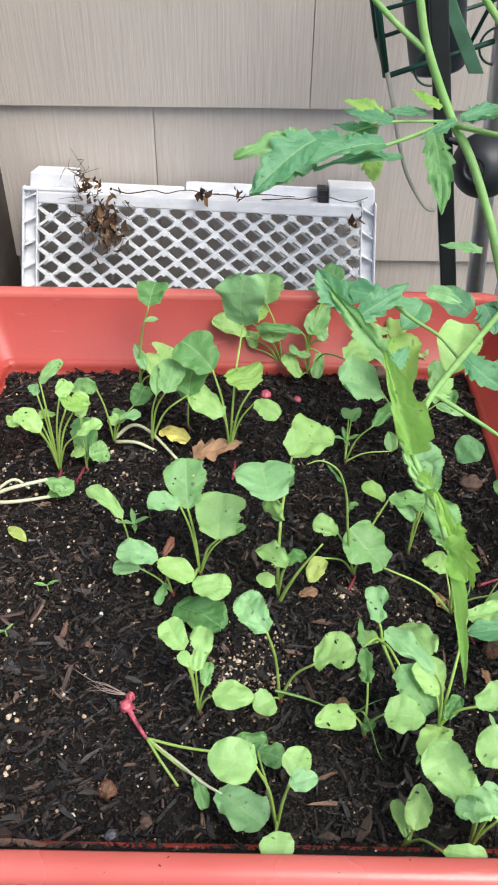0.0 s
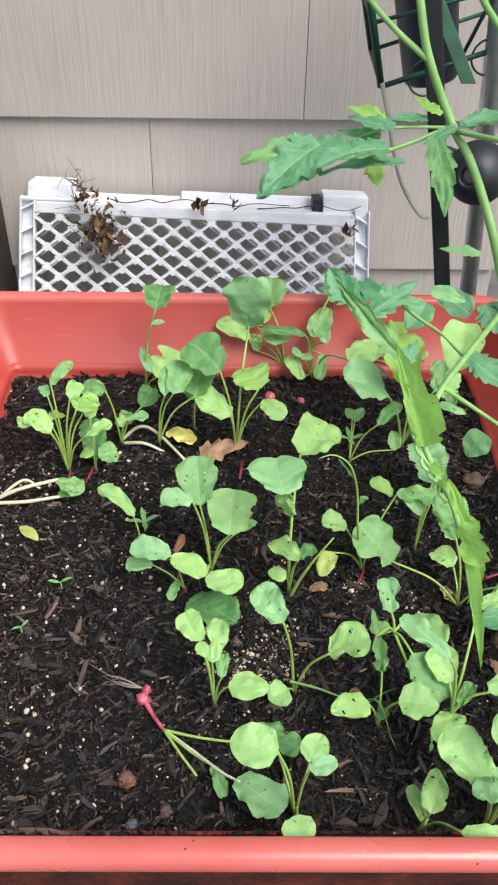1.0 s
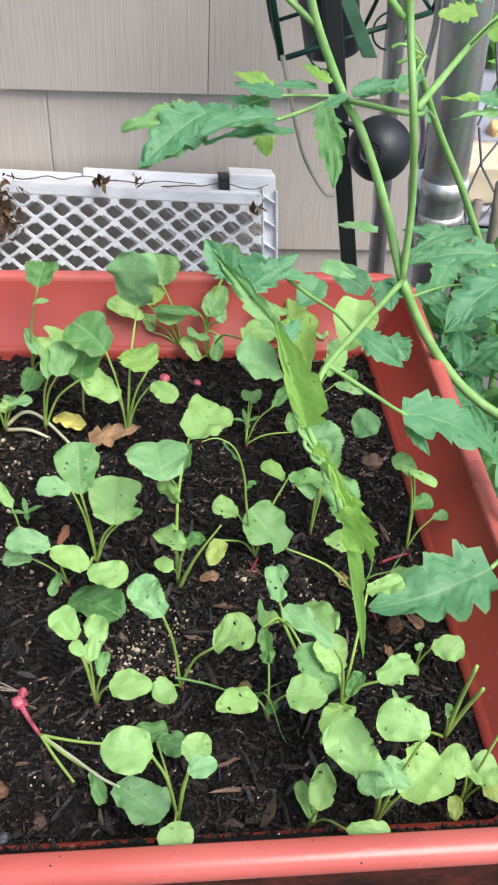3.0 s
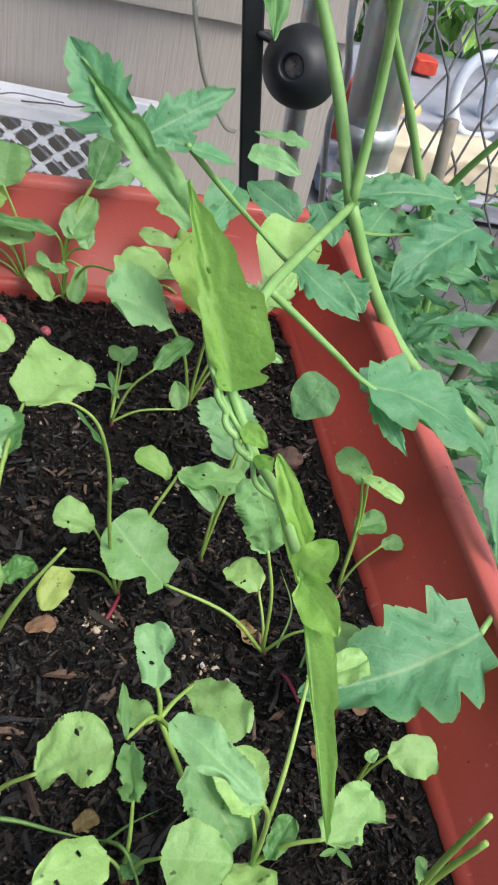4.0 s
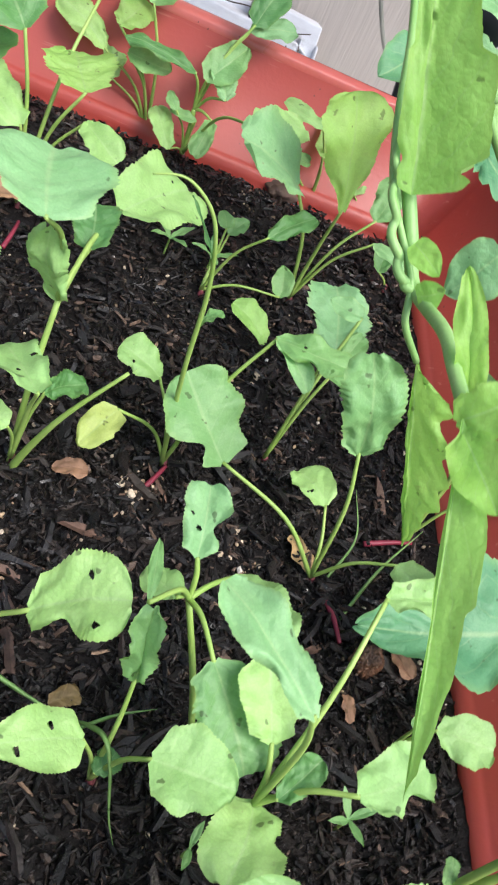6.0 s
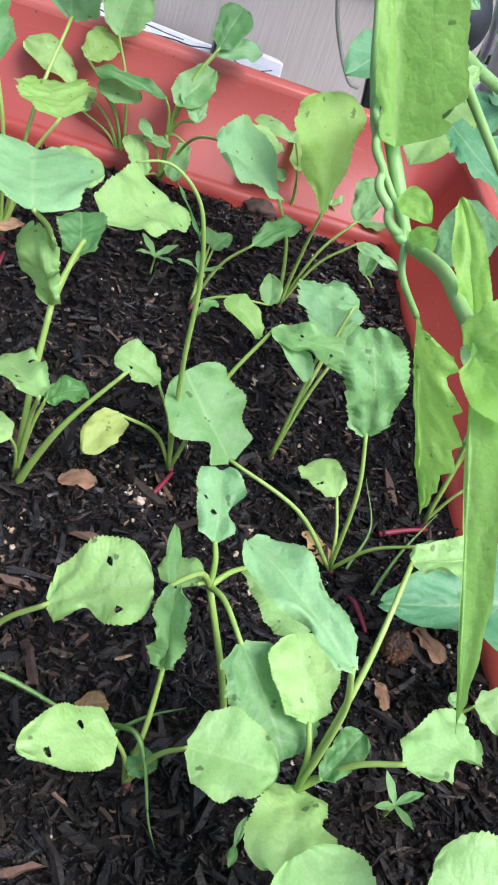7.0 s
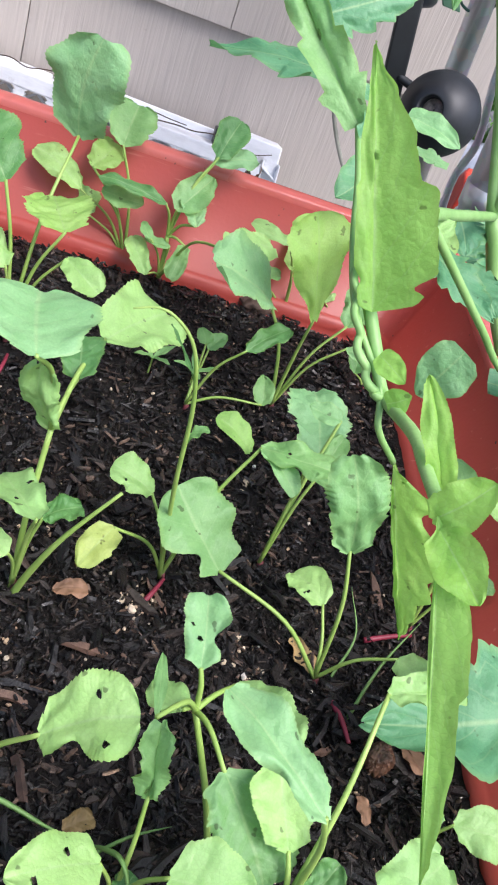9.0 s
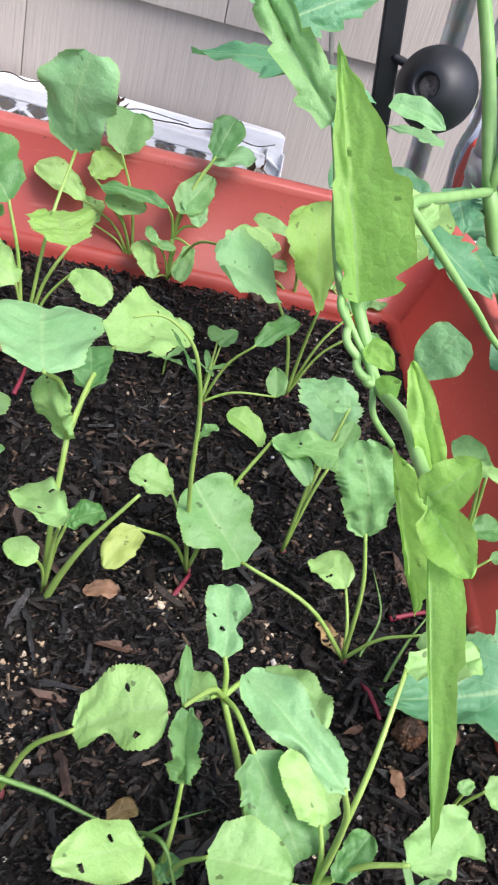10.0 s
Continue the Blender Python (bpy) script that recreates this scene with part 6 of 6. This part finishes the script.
b = bmesh.new()
tube(b, [along(GROUND), along(2.0)], 0.0275, 0.0275, 28, 1, False)
part("shaft", b, STEEL, post, smooth=True)
for z, hgt, r in ((0.012, 0.024, 0.0295), (-0.028, 0.012, 0.0290), (-0.06, 0.010, 0.0290), (0.245, 0.004, 0.0285), (0.42, 0.024, 0.0295)):
    b = bmesh.new()
    tube(b, [along(z - hgt / 2), along(z + hgt / 2)], r, r, 28, 1, False)
    part("tension_band", b, STEEL, post, smooth=True)
for dx, y, r, lab in ((-0.062, 1.27, 0.012, "thin galvanised rail beside the siding"),):
    b = bmesh.new()
    tube(b, [along(GROUND) + Vector((dx, y - 1.2, 0)), along(1.8) + Vector((dx, y - 1.2, 0))], r, r, 18, 1, False)
    tagged(part("fence_rail", b, STEEL, smooth=True), lab, "fence rail")
b = bmesh.new()
tube(b, [(0.372, 1.235, -0.10), (0.352, 1.235, 0.0), (0.357, 1.235, 0.05), (0.342, 1.235, 0.12), (0.345, 1.235, 0.2), (0.332, 1.235, 0.3)], 0.004, 0.004, 8, 5)
tagged(part("twisted_tie", b, STEEL, smooth=True), "crinkled silvery tie along the fence post", "wire tie")
link = bmesh.new()
for s in (1, -1):
    for k in range(-16, 34):
        pts = []
        for i in range(24):
            z = GROUND + i * 0.055
            x = 0.42 + k * 0.055 + s * i * 0.055 * 0.5 + (0.006 if i % 2 else -0.006)
            if 0.42 <= x <= 1.5:
                pts.append(Vector((x - 0.05 * z, 1.30 + 0.25 * (x - 0.42) + 0.003 * s, z)))
        if len(pts) > 1:
            tube(link, pts, 0.0017, 0.0017, 5, 1, False)
fence = tagged(part("chain_link_mesh", link, plain_material("weathered_wire", (0.22, 0.22, 0.23), 0.5, 0.7), None), "weathered chain link fence mesh beyond the bed", "fence", kind="stuff")

# the neighbour's yard, far behind the fence
CREAM = plain_material("cream_cloth", (0.70, 0.60, 0.42), 0.8, vary=0.15, scale=8)
GREYCLOTH = plain_material("grey_tarp", (0.34, 0.35, 0.40), 0.6, vary=0.3, scale=6)
RED = plain_material("red_plastic", (0.60, 0.06, 0.03), 0.5, vary=0.2, scale=8)
HEDGE = island_material("hedge_leaves", ((0.0, (0.06, 0.17, 0.03)), (0.5, (0.17, 0.40, 0.07)), (1.0, (0.36, 0.60, 0.14))), 0.5)


def cushion(name, x, y, z, sx, sy, sz, material, label, category):
    q = bmesh.new()
    bmesh.ops.create_cube(q, size=1)
    bmesh.ops.subdivide_edges(q, edges=q.edges[:], cuts=7, use_grid_fill=True)
    for v in q.verts:
        r = v.co.copy()
        f = 1 - 0.35 * (abs(r.x * 2) ** 4 * abs(r.y * 2) ** 2 + abs(r.z * 2) ** 4 * 0.4)
        v.co = Vector((r.x * sx, r.y * sy, r.z * sz * f)) * (1 + 0.10 * noise.noise(r * 4 + Vector((x, y, z))))
        v.co += Vector((x, y, z + sz / 2))
    return tagged(part(name, q, material, None, smooth=True), label, category)


cushion("garden_table", 0.98, 2.15, GROUND, 0.62, 0.42, 0.13, GREYCLOTH, "low table under a grey tarp beyond the fence", "table")
cushion("cushion", 0.70, 1.84, -0.30, 0.17, 0.13, 0.09, CREAM, "cream cushion beyond the chain link fence", "cushion")
cushion("cushion", 0.87, 1.86, -0.30, 0.16, 0.13, 0.07, CREAM, "cream cushion beyond the chain link fence", "cushion")
cushion("low_bench", 0.80, 1.86, GROUND, 0.46, 0.20, 0.045, GREYCLOTH, "low grey bench under the cushions beyond the fence", "bench")
cushion("red_tub", 0.66, 1.98, GROUND, 0.06, 0.06, 0.16, RED, "red plastic tub beyond the fence", "tub")
cushion("red_tub", 0.86, 2.20, -0.215, 0.05, 0.05, 0.035, RED, "red plastic tub on the tarp beyond the fence", "tub")
cushion("yellow_bucket", 0.76, 1.98, GROUND, 0.05, 0.05, 0.14, plain_material("yellow_plastic", (0.72, 0.56, 0.25), 0.5, vary=0.2), "small cream yellow bucket beyond the fence", "bucket")
for x, y, z, r in ((0.90, 1.96, -0.17, 0.075), (0.98, 2.0, -0.20, 0.06)):
    b = bmesh.new()
    tube(b, [Vector((x, y, z)) + r * Vector((math.cos(t) * 0.8, 0.2 * math.sin(t), math.sin(t))) for t in [radians(20 * k) for k in range(19)]], 0.012, 0.012, 10, 2)
    tagged(part("garden_hose", b, plain_material("pale_hose", (0.62, 0.68, 0.76), 0.45, vary=0.15), None, smooth=True), "loop of pale blue hose beyond the fence", "hose")
pv = []
r3 = random.Random(8)
for k in range(5200):
    c = Vector((r3.uniform(0.5, 3.2), 0, 0))
    c.y = 2.55 + r3.gauss(0, 0.16) + 0.25 * math.sin(c.x * 3)
    c.z = GROUND + abs(r3.gauss(0, 1)) * 0.55 + 0.12 * math.sin(c.x * 5)
    a = Euler((r3.uniform(0, 6), r3.uniform(0, 6), r3.uniform(0, 6))).to_matrix()
    s = r3.uniform(0.018, 0.045)
    pv.append(([c + a @ Vector(p) * s for p in ((-1, 0, 0), (-0.2, 0.5, 0.12), (1, 0, 0), (-0.2, -0.5, 0.12))], [(0, 1, 2, 3)]))
hedge = scattered("hedge", pv, HEDGE, "bright green leafy hedge at the far side of the yard")
tagged(hedge, category="hedge")
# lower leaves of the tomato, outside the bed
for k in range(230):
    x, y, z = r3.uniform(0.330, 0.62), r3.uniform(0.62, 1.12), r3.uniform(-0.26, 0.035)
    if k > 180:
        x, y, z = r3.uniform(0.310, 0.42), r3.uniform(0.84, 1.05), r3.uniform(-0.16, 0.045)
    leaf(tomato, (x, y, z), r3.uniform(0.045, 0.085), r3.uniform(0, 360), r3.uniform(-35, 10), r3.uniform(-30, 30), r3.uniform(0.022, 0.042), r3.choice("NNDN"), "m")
for x, y, top, lean in ((0.42, 1.02, 0.10, -0.02), (0.465, 1.0, 0.06, 0.02), (0.385, 1.08, 0.05, 0.0)):
    b = bmesh.new()
    tube(b, [(x, y, GROUND), (x + lean, y, -0.1), (x + 2 * lean, y, top)], 0.008, 0.006, 8)
    tagged(part("wooden_stake", b, plain_material("grey_stake", (0.22, 0.19, 0.155), 0.8, vary=0.35), None, smooth=True), "weathered grey wooden stake outside the bed", "stake", group="stakes")
# twigs and dry leaves caught on the crate
DRY = plain_material("dry_twig", (0.060, 0.038, 0.026), 0.8, vary=0.5)
r4 = random.Random(3)
b = bmesh.new()
for cx, cz, sx, sz, num in ((-0.237, -0.070, 0.010, 0.020, 22), (-0.207, -0.125, 0.022, 0.022, 34)):
    for k in range(num):
        q = Vector((r4.gauss(cx, sx), 1.408 + r4.uniform(-0.020, 0.006), r4.gauss(cz, sz)))
        q.y -= 0.25 * max(0.0, -0.09 - q.z)
        tube(b, [q, q + Vector((r4.gauss(0, 0.008), r4.uniform(-0.006, 0.004), r4.gauss(0, 0.009))), q + Vector((r4.gauss(0, 0.015), 0, r4.gauss(0, 0.015)))], 0.0006, 0.0003, 5, 2)
# thin dead runners along the top rim
for start, steps, sag in ((-0.195, 9, -0.086), (-0.060, 8, -0.090), (0.030, 9, -0.094)):
    tube(b, [(start + 0.020 * k, 1.414 + r4.uniform(-0.002, 0.004), sag + r4.uniform(-0.005, 0.004)) for k in range(steps)], 0.0009, 0.0006, 14, 4)
tagged(part("dry_twigs", b, DRY, None), "tangle of dry twigs caught on the crate", "twigs", kind="stuff")
pieces = []
for cx, cz, sx, sz, num in ((-0.207, -0.126, 0.015, 0.020, 120), (-0.230, -0.075, 0.008, 0.016, 22), (-0.055, -0.084, 0.008, 0.003, 8), (-0.010, -0.082, 0.005, 0.003, 5), (0.17, -0.12, 0.008, 0.006, 8)):
    for k in range(num):
        c = Vector((r4.gauss(cx, sx), 1.400 + r4.uniform(-0.012, 0.006), r4.gauss(cz, sz)))
        c.y -= 0.25 * max(0.0, -0.09 - c.z)
        a = Euler((r4.uniform(0, 6), r4.uniform(0, 6), r4.uniform(0, 6))).to_matrix()
        z = r4.uniform(0.004, 0.011)
        pieces.append(([c + a @ Vector(p) * z for p in ((-1, 0, 0), (-0.2, 0.5, 0.25), (0.4, 0.3, -0.1), (1, 0, 0.2), (0.1, -0.45, 0.2))], [(0, 1, 2, 3, 4)]))
tagged(scattered("leaf_litter", pieces, island_material("dry_leaf_litter", ((0.0, (0.045, 0.026, 0.016)), (0.7, (0.13, 0.070, 0.038)), (1.0, (0.30, 0.18, 0.09))), 0.8), "dry brown leaf litter caught in the crate"), category="leaf litter")
# a limp strip that hangs from the basket
b = bmesh.new()
strip = smooth_path([(0.172, 1.236, 0.150), (0.186, 1.238, 0.105), (0.196, 1.240, 0.068), (0.214, 1.247, 0.020), (0.243, 1.252, -0.024), (0.258, 1.252, -0.030)], 6)
prev = None
for i, q in enumerate(strip):
    w = Vector((0.0028 * (1 - 0.5 * i / len(strip)), 0.002, 0.001))
    y = Vector((0, 0.0008, 0))
    row = [b.verts.new(q - w - y), b.verts.new(q + w - y), b.verts.new(q + w + y), b.verts.new(q - w + y)]
    if prev:
        for j in range(4):
            b.faces.new((prev[j], prev[(j + 1) % 4], row[(j + 1) % 4], row[j]))
    prev = row
tagged(part("hanging_strip", b, plain_material("faded_strip", (0.30, 0.30, 0.25), 0.6, vary=0.2), None, smooth=True), "faded grey green strip hanging limp from the basket", "strip")
